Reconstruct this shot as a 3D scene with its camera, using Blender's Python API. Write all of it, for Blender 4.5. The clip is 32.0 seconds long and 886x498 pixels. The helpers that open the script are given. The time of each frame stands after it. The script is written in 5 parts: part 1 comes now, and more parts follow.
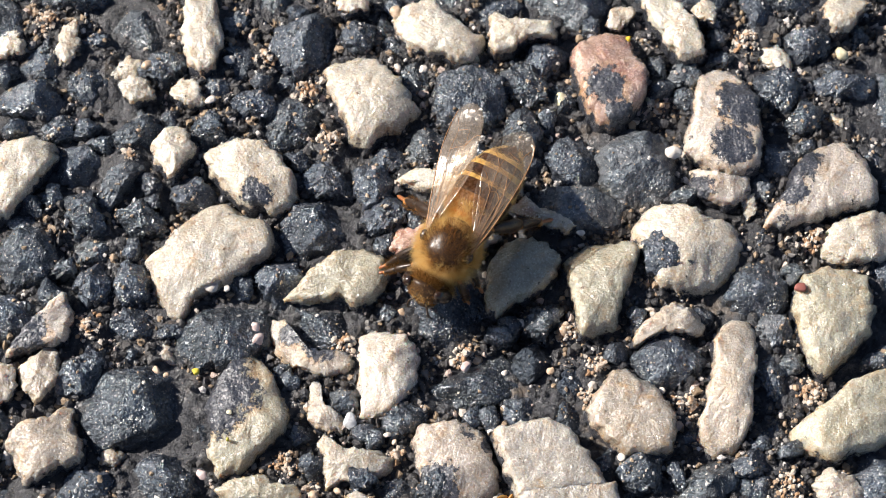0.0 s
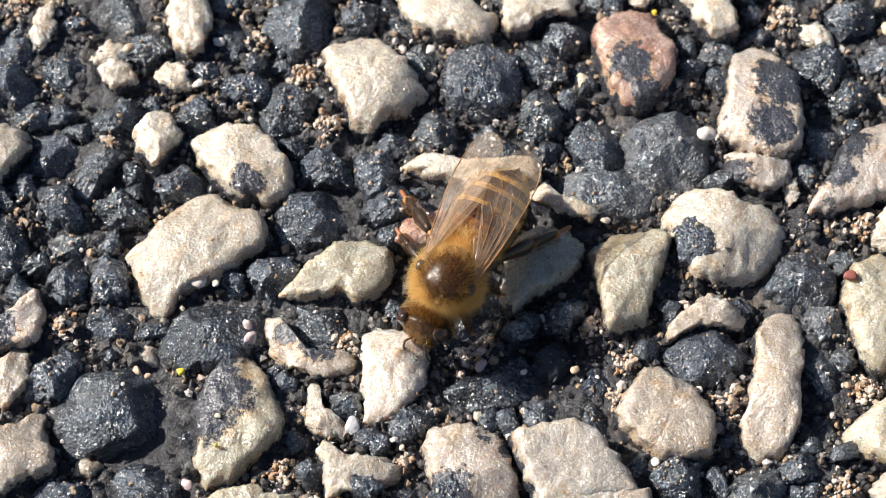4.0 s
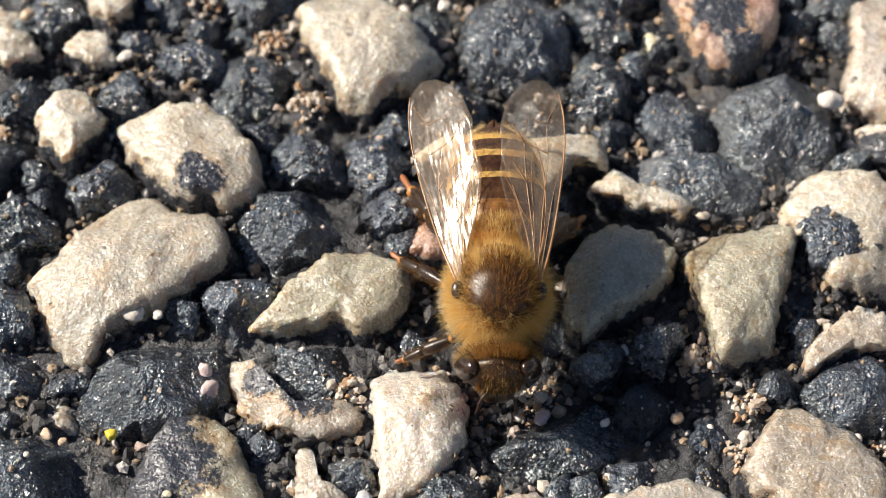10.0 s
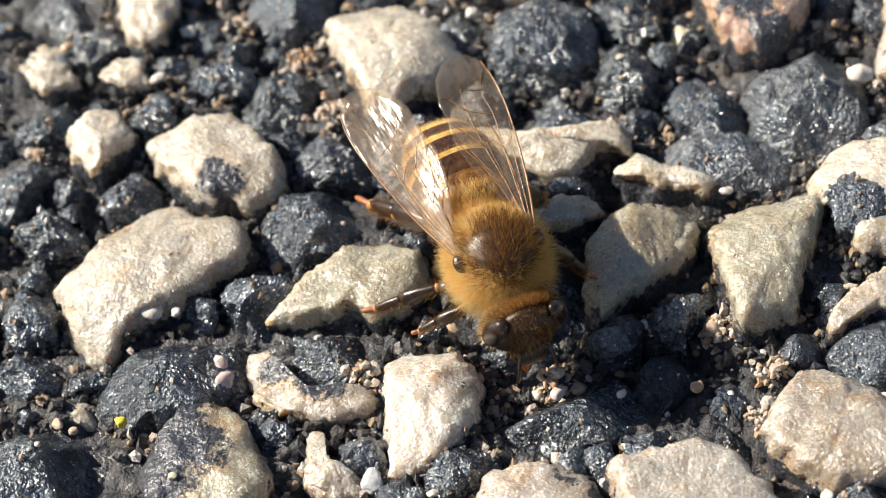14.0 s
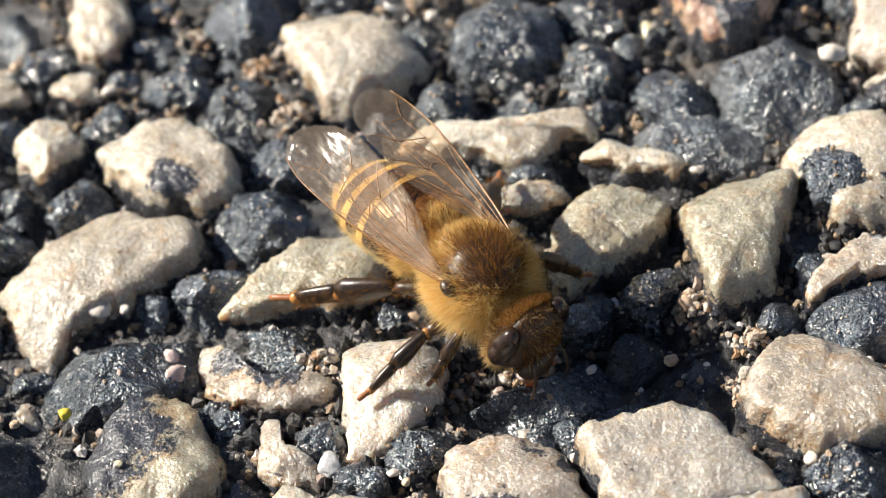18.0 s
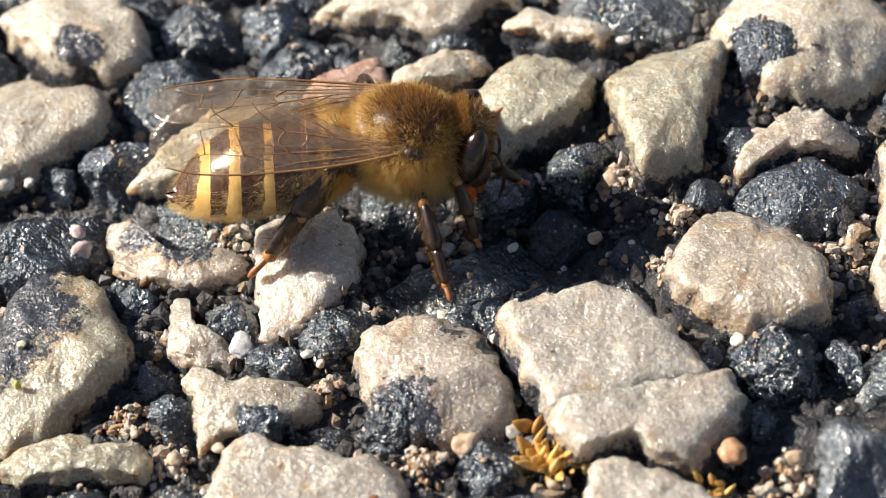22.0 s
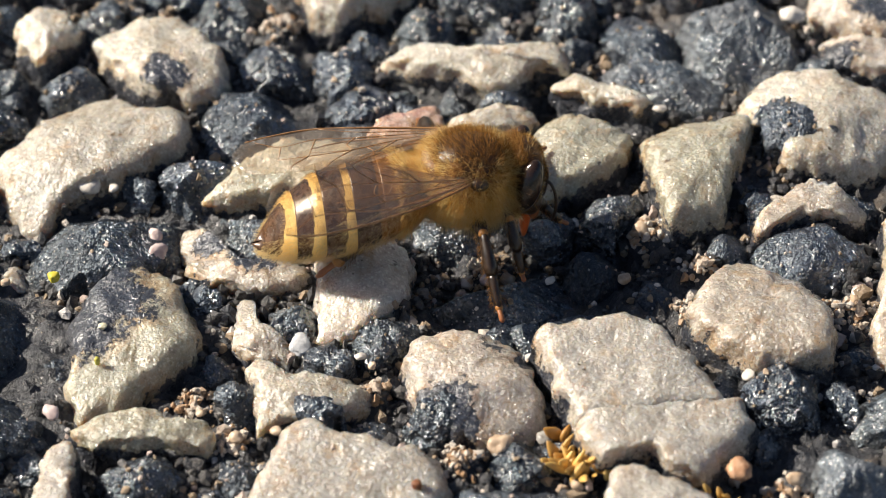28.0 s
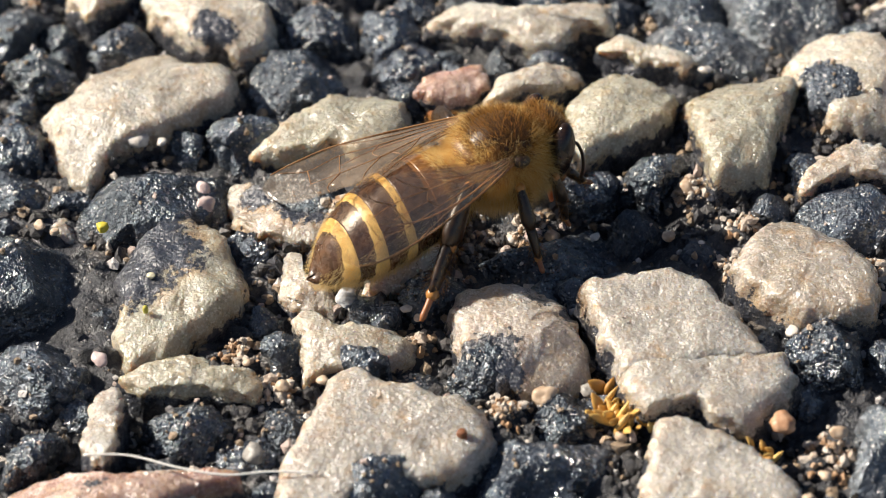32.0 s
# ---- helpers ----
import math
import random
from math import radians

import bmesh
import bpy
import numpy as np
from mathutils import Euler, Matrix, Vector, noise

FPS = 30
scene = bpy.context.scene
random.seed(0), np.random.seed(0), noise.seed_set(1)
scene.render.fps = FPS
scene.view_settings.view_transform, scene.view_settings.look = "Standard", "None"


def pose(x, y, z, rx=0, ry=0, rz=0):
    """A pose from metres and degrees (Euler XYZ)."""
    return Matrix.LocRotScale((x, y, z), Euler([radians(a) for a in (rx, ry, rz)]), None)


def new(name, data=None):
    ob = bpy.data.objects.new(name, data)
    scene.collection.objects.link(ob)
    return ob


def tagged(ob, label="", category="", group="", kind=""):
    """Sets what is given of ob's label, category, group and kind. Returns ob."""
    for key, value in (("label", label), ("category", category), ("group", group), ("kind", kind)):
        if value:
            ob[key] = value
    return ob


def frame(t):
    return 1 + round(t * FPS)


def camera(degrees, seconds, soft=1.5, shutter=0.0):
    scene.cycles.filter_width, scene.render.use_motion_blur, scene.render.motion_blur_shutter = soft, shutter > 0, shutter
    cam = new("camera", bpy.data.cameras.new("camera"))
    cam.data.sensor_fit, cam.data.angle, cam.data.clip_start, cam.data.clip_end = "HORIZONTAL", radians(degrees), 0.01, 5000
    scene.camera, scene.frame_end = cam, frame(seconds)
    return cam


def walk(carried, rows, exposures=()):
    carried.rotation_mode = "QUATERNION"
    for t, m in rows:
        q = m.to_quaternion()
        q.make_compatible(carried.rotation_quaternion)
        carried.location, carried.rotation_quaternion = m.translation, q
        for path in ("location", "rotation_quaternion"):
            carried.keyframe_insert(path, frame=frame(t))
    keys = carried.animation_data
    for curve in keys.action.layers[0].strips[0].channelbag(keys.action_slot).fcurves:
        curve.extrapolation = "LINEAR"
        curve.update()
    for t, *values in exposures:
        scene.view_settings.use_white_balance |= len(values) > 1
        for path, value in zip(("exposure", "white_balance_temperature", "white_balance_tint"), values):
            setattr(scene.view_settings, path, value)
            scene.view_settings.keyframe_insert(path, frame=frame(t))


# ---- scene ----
K = 0.001  # the plan is drawn in millimetres
cam = camera(22.0, 32.0, soft=1.0)
walk(cam, [
    (0, pose(0.00214, -0.06292, 0.14779, 23.09, -0.53, 1.99)),
    (0.5, pose(0.00176, -0.06252, 0.14668, 23.22, -0.52, 1.86)),
    (1, pose(0.00208, -0.06353, 0.14575, 23.76, -0.36, 1.91)),
    (1.5, pose(0.00134, -0.06551, 0.14388, 24.66, -0.50, 1.75)),
    (2, pose(0.00198, -0.06714, 0.14165, 25.45, -0.26, 1.74)),
    (2.5, pose(0.00231, -0.06786, 0.13991, 25.79, -0.16, 1.77)),
    (3, pose(0.00259, -0.06752, 0.13656, 26.11, -0.03, 1.73)),
    (3.5, pose(0.00305, -0.06706, 0.13171, 26.63, 0.18, 1.73)),
    (5.5, pose(-0.00160, -0.06517, 0.12011, 27.82, -1.51, 1.14)),
    (6, pose(-0.00215, -0.05716, 0.10694, 27.51, -1.82, 1.07)),
    (6.5, pose(-0.00263, -0.05224, 0.09639, 27.94, -2.15, 0.97)),
    (7, pose(-0.00179, -0.05187, 0.09220, 29.00, -1.75, 1.11)),
    (7.5, pose(-0.00142, -0.04923, 0.08531, 29.74, -1.56, 1.16)),
    (8, pose(-0.00189, -0.05061, 0.08586, 30.36, -1.75, 0.96)),
    (8.5, pose(-0.00161, -0.05194, 0.08640, 30.97, -1.44, 0.65)),
    (9, pose(-0.00266, -0.05408, 0.08584, 32.20, -1.78, 0.00)),
    (9.5, pose(-0.00420, -0.05659, 0.08537, 33.53, -1.97, -0.88)),
    (10, pose(-0.00438, -0.05812, 0.08520, 34.29, -1.41, -1.28)),
    (10.5, pose(-0.00480, -0.05909, 0.08427, 35.05, -1.08, -1.61)),
    (11, pose(-0.00412, -0.05974, 0.08362, 35.52, -0.32, -1.77)),
    (11.5, pose(-0.00247, -0.06081, 0.08312, 36.25, 1.02, -1.80)),
    (12, pose(-0.00014, -0.06204, 0.08159, 37.26, 2.67, -1.48)),
    (12.5, pose(0.00302, -0.06392, 0.08037, 38.48, 4.09, -0.30)),
    (13, pose(0.00463, -0.06498, 0.07915, 39.34, 4.67, 0.36)),
    (13.5, pose(0.00618, -0.06566, 0.07811, 39.77, 5.37, 0.76)),
    (14, pose(0.00769, -0.06657, 0.07726, 40.32, 6.17, 0.96)),
    (14.5, pose(0.00787, -0.06730, 0.07558, 40.87, 6.42, 0.79)),
    (16.5, pose(0.00850, -0.06891, 0.07518, 41.54, 6.57, 0.16)),
    (17, pose(0.00879, -0.06920, 0.07310, 42.47, 6.92, 0.21)),
    (17.5, pose(0.00952, -0.06911, 0.06958, 43.85, 7.54, 0.42)),
    (18, pose(0.00883, -0.07136, 0.06653, 46.06, 7.51, 0.08)),
    (18.5, pose(0.00892, -0.07259, 0.06360, 47.37, 7.87, -0.07)),
    (19, pose(0.00949, -0.07517, 0.06181, 46.88, 8.01, 0.06)),
    (19.5, pose(0.00966, -0.07581, 0.06210, 46.38, 7.64, 0.01)),
    (20, pose(0.00927, -0.07519, 0.06274, 45.35, 7.09, -0.13)),
    (20.5, pose(0.00961, -0.07304, 0.06325, 44.08, 6.89, -0.30)),
    (21, pose(0.00991, -0.07123, 0.06340, 43.33, 6.86, -0.58)),
    (21.5, pose(0.00966, -0.06942, 0.06394, 42.61, 6.56, -0.90)),
    (22, pose(0.00899, -0.06871, 0.06460, 42.43, 6.07, -1.07)),
    (22.5, pose(0.00842, -0.06838, 0.06469, 43.02, 5.82, -1.45)),
    (23, pose(0.00951, -0.06919, 0.06318, 44.05, 6.12, -0.98)),
    (23.5, pose(0.00983, -0.07055, 0.06213, 44.88, 5.94, -0.61)),
    (24, pose(0.00928, -0.07209, 0.06243, 45.35, 5.23, -0.38)),
    (24.5, pose(0.00955, -0.07263, 0.06359, 45.14, 4.87, 0.09)),
    (26.5, pose(0.00625, -0.07811, 0.06767, 45.96, 2.22, 1.01)),
    (27, pose(0.00609, -0.07862, 0.06852, 45.89, 2.02, 1.38)),
    (27.5, pose(0.00552, -0.07874, 0.06862, 45.97, 1.80, 1.58)),
    (28, pose(0.00539, -0.07857, 0.06862, 46.00, 1.72, 1.67)),
    (28.5, pose(0.00513, -0.07915, 0.06806, 45.97, 1.76, 1.95)),
    (29, pose(0.00548, -0.07871, 0.06773, 45.99, 1.70, 2.07)),
    (29.5, pose(0.00544, -0.07868, 0.06725, 46.19, 1.60, 2.09)),
    (30, pose(0.00554, -0.07873, 0.06709, 46.00, 1.85, 2.12)),
    (30.5, pose(0.00455, -0.07931, 0.06698, 46.01, 1.72, 2.11)),
    (31, pose(0.00472, -0.07972, 0.06701, 45.98, 1.72, 2.28)),
    (31.5, pose(0.00450, -0.08017, 0.06745, 45.96, 1.64, 2.42)),
    (32, pose(0.00463, -0.08025, 0.06786, 45.89, 1.71, 2.63)),
], exposures=[(0, 0.77, 6080, 14.5), (3.5, 0.77, 6100, 14.5), (6, 0.80, 6320, 11.5), (8.5, 0.62, 6350, 13), (12, 0.63, 6350, 13), (13.5, 0.79, 6350, 12), (16.5, 0.79, 6350, 12), (24.5, 0.83, 6380, 13), (27, 0.71, 6350, 12), (32, 0.68, 6350, 13)])

cam.data.dof.use_dof, cam.data.dof.aperture_fstop = True, 72  # a close-up lens that follows the bee
# ---- light: a low clear sun from the left, blue sky ----
SUN_TO = Vector((-0.78, 0.19, 0.60)).normalized()
world = bpy.data.worlds.new("sky")
scene.world = world
world.use_nodes = True
wn, wl = world.node_tree.nodes, world.node_tree.links
sky = wn.new("ShaderNodeTexSky")
sky.sky_type, sky.sun_disc = "NISHITA", False
sky.sun_elevation = math.asin(SUN_TO.z)
sky.sun_rotation = math.atan2(SUN_TO.x, SUN_TO.y)
wl.new(sky.outputs[0], wn["Background"].inputs[0])
wn["Background"].inputs[1].default_value = 0.046
sun = new("sun", bpy.data.lights.new("sun", "SUN"))
sun.data.energy, sun.data.angle, sun.data.color = 5.4, radians(0.55), (1.0, 0.91, 0.76)
sun.rotation_euler = SUN_TO.to_track_quat("Z", "Y").to_euler()
sun.location = SUN_TO * 2


# ---- materials ----
class Mat:
    """A node material with a Principled surface and shorthand for its nodes."""

    def __init__(self, name, rough=0.5, metal=0.0, **inputs):
        self.m = bpy.data.materials.new(name)
        self.m.use_nodes = True
        self.t = self.m.node_tree
        self.p = self.t.nodes["Principled BSDF"]
        self.p.inputs["Roughness"].default_value = rough
        self.p.inputs["Metallic"].default_value = metal
        for key, value in inputs.items():
            self.p.inputs[key.replace("_", " ")].default_value = value
        self.uv = self.t.nodes.new("ShaderNodeTexCoord")
        self.info = self.t.nodes.new("ShaderNodeObjectInfo")
        self.geo = self.t.nodes.new("ShaderNodeNewGeometry")
        shift = self.t.nodes.new("ShaderNodeVectorMath")
        shift.operation = "ADD"
        self.link(self.uv.outputs["Object"], shift.inputs[0])
        self.link(self.info.outputs["Random"], shift.inputs[1])
        self.at = shift.outputs[0]

    def link(self, a, b):
        self.t.links.new(a, b)

    def put(self, value, socket):
        if isinstance(value, bpy.types.NodeSocket):
            self.link(value, socket)
        else:
            socket.default_value = value if not isinstance(value, tuple) or len(value) == 4 else (*value, 1)

    def noise(self, mm, detail=4, rough=0.6, at=None):
        n = self.t.nodes.new("ShaderNodeTexNoise")
        n.inputs["Scale"].default_value = 1 / (mm * K)
        n.inputs["Detail"].default_value, n.inputs["Roughness"].default_value = detail, rough
        self.link(at or self.at, n.inputs["Vector"])
        return n.outputs["Fac"]

    def cells(self, mm, out="Distance"):
        n = self.t.nodes.new("ShaderNodeTexVoronoi")
        n.inputs["Scale"].default_value = 1 / (mm * K)
        self.link(self.at, n.inputs["Vector"])
        return n.outputs[out]

    def ramp(self, value, lo, hi, a=0.0, b=1.0):
        n = self.t.nodes.new("ShaderNodeMapRange")
        n.inputs[1].default_value, n.inputs[2].default_value = lo, hi
        n.inputs[3].default_value, n.inputs[4].default_value = a, b
        self.link(value, n.inputs[0])
        return n.outputs[0]

    def mix(self, fac, a, b, kind="MIX"):
        n = self.t.nodes.new("ShaderNodeMix")
        n.data_type, n.blend_type = "RGBA", kind
        self.put(fac, n.inputs[0]), self.put(a, n.inputs[6]), self.put(b, n.inputs[7])
        return n.outputs[2]

    def math(self, op, a, b):
        n = self.t.nodes.new("ShaderNodeMath")
        n.operation = op
        self.put(a, n.inputs[0]), self.put(b, n.inputs[1])
        return n.outputs[0]

    def base(self, colour):
        self.put(colour, self.p.inputs["Base Color"])
        return self

    def rough(self, value):
        self.put(value, self.p.inputs["Roughness"])
        return self

    def glaze(self, weight, rough, mm, spread):
        """A thin polished skin made of small crystal faces, each of which leans its own way."""
        self.put(weight, self.p.inputs["Coat Weight"]), self.put(rough, self.p.inputs["Coat Roughness"])
        lean = self.t.nodes.new("ShaderNodeVectorMath")
        lean.operation = "MULTIPLY_ADD"
        self.link(self.cells(mm, "Color"), lean.inputs[0])
        lean.inputs[1].default_value, lean.inputs[2].default_value = (spread,) * 3, (-spread / 2,) * 3
        total, unit = self.t.nodes.new("ShaderNodeVectorMath"), self.t.nodes.new("ShaderNodeVectorMath")
        unit.operation = "NORMALIZE"
        self.link(lean.outputs[0], total.inputs[0])
        self.link(self.p.inputs["Normal"].links[0].from_socket, total.inputs[1])
        self.link(total.outputs[0], unit.inputs[0])
        self.link(unit.outputs[0], self.p.inputs["Coat Normal"])
        return self

    def bump(self, height, mm, strength=1.0):
        n = self.t.nodes.new("ShaderNodeBump")
        n.inputs["Strength"].default_value, n.inputs["Distance"].default_value = strength, mm * K
        self.link(height, n.inputs["Height"])
        old = self.p.inputs["Normal"].links
        if old:
            self.link(old[0].from_socket, n.inputs["Normal"])
        self.link(n.outputs[0], self.p.inputs["Normal"])
        return self


TAR, TAR_HI = (0.005, 0.006, 0.009), (0.056, 0.062, 0.080)


def quartzite(name, light, deep, tar, gloss=0.3):
    """Crystalline, slightly translucent stone: sugary grain with glints painted in, deeper tinted clouds, pores, and
    worn patches of bitumen.
    """
    m = Mat(name, IOR=1.54, Coat_IOR=1.55, Subsurface_Weight=0.85, Subsurface_Scale=1.1 * K)
    m.p.inputs["Subsurface Radius"].default_value = (1.0, 0.75, 0.5)
    grain, cloud, blotch = m.noise(0.26, 4, 0.7), m.noise(2.6, 3), m.noise(3.0, 7, 0.72)
    c = m.mix(m.ramp(cloud, 0.40, 0.72), light, deep)
    c = m.mix(m.ramp(grain, 0.32, 0.52, 0.45, 0.0), c, tuple(0.55 * v for v in deep))
    c = m.mix(m.ramp(m.noise(0.16, 2), 0.56, 0.64, 0, 0.8), c, tuple(min(0.85, 1.3 * v) for v in light))
    # sparkle painted into the colour as pale dots, slightly raised
    glint_dots = m.math("MULTIPLY", m.ramp(m.cells(0.21), 0.34, 0.22), m.ramp(m.noise(0.9, 3, 0.7), 0.42, 0.56))
    c = m.mix(m.math("MULTIPLY", glint_dots, 0.95), c, tuple(min(0.8, 1.35 * v) for v in light))
    tint = m.ramp(m.info.outputs["Random"], 0, 1, 0.84, 1.08)
    c = m.mix(1.0, c, m.comb(tint), "MULTIPLY")
    pores = m.ramp(m.noise(0.5, 3, 0.6), 0.68, 0.72)
    c = m.mix(pores, c, (0.12, 0.095, 0.07))
    stain = m.ramp(m.noise(1.9, 4, 0.65), 0.58, 0.78, 0, 0.5)
    c = m.mix(stain, c, (0.36, 0.22, 0.11))
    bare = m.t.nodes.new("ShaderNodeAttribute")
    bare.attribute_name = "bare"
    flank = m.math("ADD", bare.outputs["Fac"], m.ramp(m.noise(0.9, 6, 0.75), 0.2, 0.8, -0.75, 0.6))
    # ochre tint in clouds towards the lower rim
    ochre = m.math("MULTIPLY", m.ramp(flank, 0.92, 0.58), m.ramp(m.noise(2.2, 3), 0.42, 0.6, 0, 0.6))
    c = m.mix(ochre, c, (0.46, 0.29, 0.13))
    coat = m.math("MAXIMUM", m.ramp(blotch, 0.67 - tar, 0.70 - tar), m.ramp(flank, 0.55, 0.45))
    dust = m.ramp(m.noise(0.17, 3, 0.7), 0.56, 0.66, 0, 0.75)
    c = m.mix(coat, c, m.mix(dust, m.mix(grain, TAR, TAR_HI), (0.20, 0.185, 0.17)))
    m.base(c)
    m.put(m.ramp(coat, 0, 1, 0.85, 0.0), m.p.inputs["Subsurface Weight"])
    m.rough(m.ramp(m.noise(0.4, 4, 0.7), 0.3, 0.75, gloss - 0.1, gloss + 0.15))
    m.bump(m.noise(1.6, 3, 0.5), 0.10, 1.0)
    m.bump(m.noise(0.5, 3, 0.6), 0.09, 1.0)
    m.bump(m.noise(0.2, 3, 0.6), 0.10, 1.0)
    m.bump(glint_dots, 0.07, 0.9)
    m.bump(coat, 0.08, 0.8)
    m.glaze(m.ramp(m.noise(1.1, 3), 0.34, 0.56, 0.35, 1.0), 0.21, 0.18, 0.85)
    return m.m


def comb(self, value):
    n = self.t.nodes.new("ShaderNodeCombineColor")
    for s in n.inputs[:3]:
        self.link(value, s)
    return n.outputs[0]


Mat.comb = comb


def bitumen(name, lo, hi, dust, gloss, glitter=1.0):
    """Tar-coated crushed rock: a fine grain of black and grey, glossy faces, pale dust and grit in the pits."""
    m = Mat(name, IOR=1.6, Coat_IOR=2.2, Coat_Tint=(0.86, 0.95, 1.0, 1.0), Specular_Tint=(0.72, 0.88, 1.0, 1.0))
    crumbs, wide, fine = m.noise(0.7, 6, 0.78), m.noise(2.6, 3), m.noise(0.17, 4, 0.75)
    c = m.mix(m.ramp(crumbs, 0.35, 0.68), lo, hi)
    c = m.mix(1.0, c, m.comb(m.ramp(m.info.outputs["Random"], 0, 1, 0.5, 1.6)), "MULTIPLY")
    c = m.mix(m.ramp(fine, 0.55, 0.66, 0, 0.45), c, (0.20, 0.20, 0.21))
    specks = m.math("MULTIPLY", m.ramp(m.cells(0.24), 0.24, 0.14), m.ramp(m.noise(1.3, 4, 0.7), 0.5 - dust, 0.6 - dust))
    c = m.mix(specks, c, (0.46, 0.41, 0.36))
    c = m.mix(m.ramp(wide, 0.58, 0.76, 0.0, 0.3), c, (0.06, 0.058, 0.054))
    m.base(c)
    m.rough(m.ramp(m.noise(0.5, 4, 0.7), 0.3, 0.7, gloss + 0.2, gloss - 0.06))
    m.bump(m.noise(1.1, 4, 0.7), 0.5, 1.0)
    m.bump(m.noise(0.26, 3, 0.65), 0.2, 1.0)
    m.glaze(m.ramp(m.noise(1.7, 4), 0.40, 0.58, 0.06 * glitter, glitter), 0.2, 0.21, 0.95)
    return m.m


STONE = {
    "pale": quartzite("pale_quartzite", (0.541, 0.503, 0.428), (0.425, 0.370, 0.286), -0.01),
    "white": quartzite("white_quartzite", (0.638, 0.591, 0.526), (0.522, 0.442, 0.354), -0.05),
    "tan": quartzite("tan_quartzite", (0.465, 0.416, 0.354), (0.339, 0.288, 0.222), 0.0),
    "green": quartzite("olive_quartzite", (0.433, 0.410, 0.324), (0.327, 0.295, 0.211), -0.04),
    "slab": quartzite("grey_quartzite", (0.473, 0.442, 0.391), (0.387, 0.349, 0.296), -0.05),
    "red": quartzite("red_quartzite", (0.5, 0.37, 0.299), (0.25, 0.085, 0.0723), 0.04),
    "mixed": quartzite("half_coated_quartzite", (0.493, 0.447, 0.394), (0.358, 0.313, 0.263), 0.05),
    "dark": bitumen("bitumen_coated_rock", TAR, TAR_HI, 0.14, 0.28),
    "grey": bitumen("grey_rock", (0.022, 0.024, 0.028), (0.13, 0.132, 0.138), 0.12, 0.32),
    # blue-black puts the skylit shade beside the bee into the colour
    "blue": bitumen("shaded_smooth_bitumen", (0.004, 0.006, 0.012), (0.013, 0.017, 0.028), -0.2, 0.45, 0.25),
}
STONE_LABEL = {
    "pale": "cream quartzite chipping set in black asphalt",
    "white": "white angular quartzite chipping set in asphalt",
    "tan": "tan quartzite chipping with worn bitumen edges",
    "green": "smooth olive-grey stone chipping set in asphalt",
    "slab": "flat pale grey quartzite chipping with a hairline crack",
    "red": "reddish iron-stained stone chipping set in asphalt",
    "mixed": "pale stone chipping half coated in black bitumen",
    "dark": "black bitumen-coated stone chipping",
    "grey": "dark grey bare stone chipping",
    "blue": "smooth bitumen-coated chipping with blue-black shade painted in",
}


def mesh(name, verts, faces, mats, smooth=True, index=None):
    me = bpy.data.meshes.new(name)
    me.from_pydata([tuple(v) for v in verts], [], faces)
    for m in mats if isinstance(mats, (list, tuple)) else [mats]:
        me.materials.append(m)
    me.polygons.foreach_set("use_smooth", [smooth] * len(faces))
    if index is not None:
        me.polygons.foreach_set("material_index", index)
    me.update()
    return me


def part(name, me, parent, label="", at=None):
    ob = new(name, me)
    ob.parent = parent
    if at is not None:
        ob.matrix_basis = at
    return tagged(ob, label)


# ---- the road: one sheet of asphalt mortar, to the horizon ----
SAND_SPOTS = [(-9.0, 12.6, 1.0), (-7.1, 8.5, 1.0), (12.4, -7.9, 0.9), (11.8, -10.2, 0.9), (18.3, -10.8, 1.2), (27.3, -9.2, 1.2), (16.6, 12.1, 0.9), (-23.2, -6.4, 1.1), (-17.4, 0.9, 0.9), (-12.2, 15.2, 0.9), (-28.6, 17.6, 1.0), (-5.5, -7.0, 0.9), (23.0, 17.7, 1.2), (27.6, 2.0, 1.0), (10.2, -5.5, 0.9), (-7.0, -18.0, 0.9), (2.4, -19.4, 1.0), (15.1, -20.8, 1.2), (4.0, 4.6, 1.0), (-21.4, 6.8, 0.8), (-8.9, -15.7, 1.0), (-1.4, -15.0, 0.8), (3.0, -7.3, 0.9), (25.5, -16.2, 1.2)]


def mortar_z(x, y):
    """Height of the mortar between the chippings, in millimetres."""
    p = Vector((x, y, 0))
    crumb = abs(noise.noise(p * 1.1)) + 0.5 * abs(noise.noise(p * 2.6))
    hollow = 1.3 * math.exp(-((x - 5.5) ** 2 + (y + 6.5) ** 2) / 18)
    for sx, sy, sr in SAND_SPOTS:
        away = ((x - sx) ** 2 + (y - sy) ** 2) / (sr * sr)
        if away < 6:
            hollow -= 0.7 * math.exp(-away)
    return -1.35 + 0.9 * noise.noise(p * 0.23) + 0.9 * crumb - 0.25 - hollow + 0.16 * noise.noise(p * 6)


inner = np.arange(-42, 42.1, 0.3)
outer = 42 * 1.5 ** np.arange(1, 23)
axis = np.concatenate([-outer[::-1], inner, outer])
n = len(axis)
verts = [(x * K, y * K, (mortar_z(x, y) if max(abs(x), abs(y)) < 300 else -2.2) * K) for y in axis for x in axis]
faces = [(j * n + i, j * n + i + 1, j * n + n + i + 1, j * n + n + i) for j in range(n - 1) for i in range(n - 1)]
m = Mat("asphalt_mortar", IOR=1.55)
grit, crumbs = m.noise(0.35, 5, 0.7), m.noise(1.3, 5, 0.7)
c = m.mix(m.ramp(crumbs, 0.35, 0.7), (0.008, 0.009, 0.012), (0.052, 0.054, 0.062))
c = m.mix(m.ramp(m.noise(3.5, 4), 0.60, 0.72, 0, 0.6), c, (0.16, 0.12, 0.08))
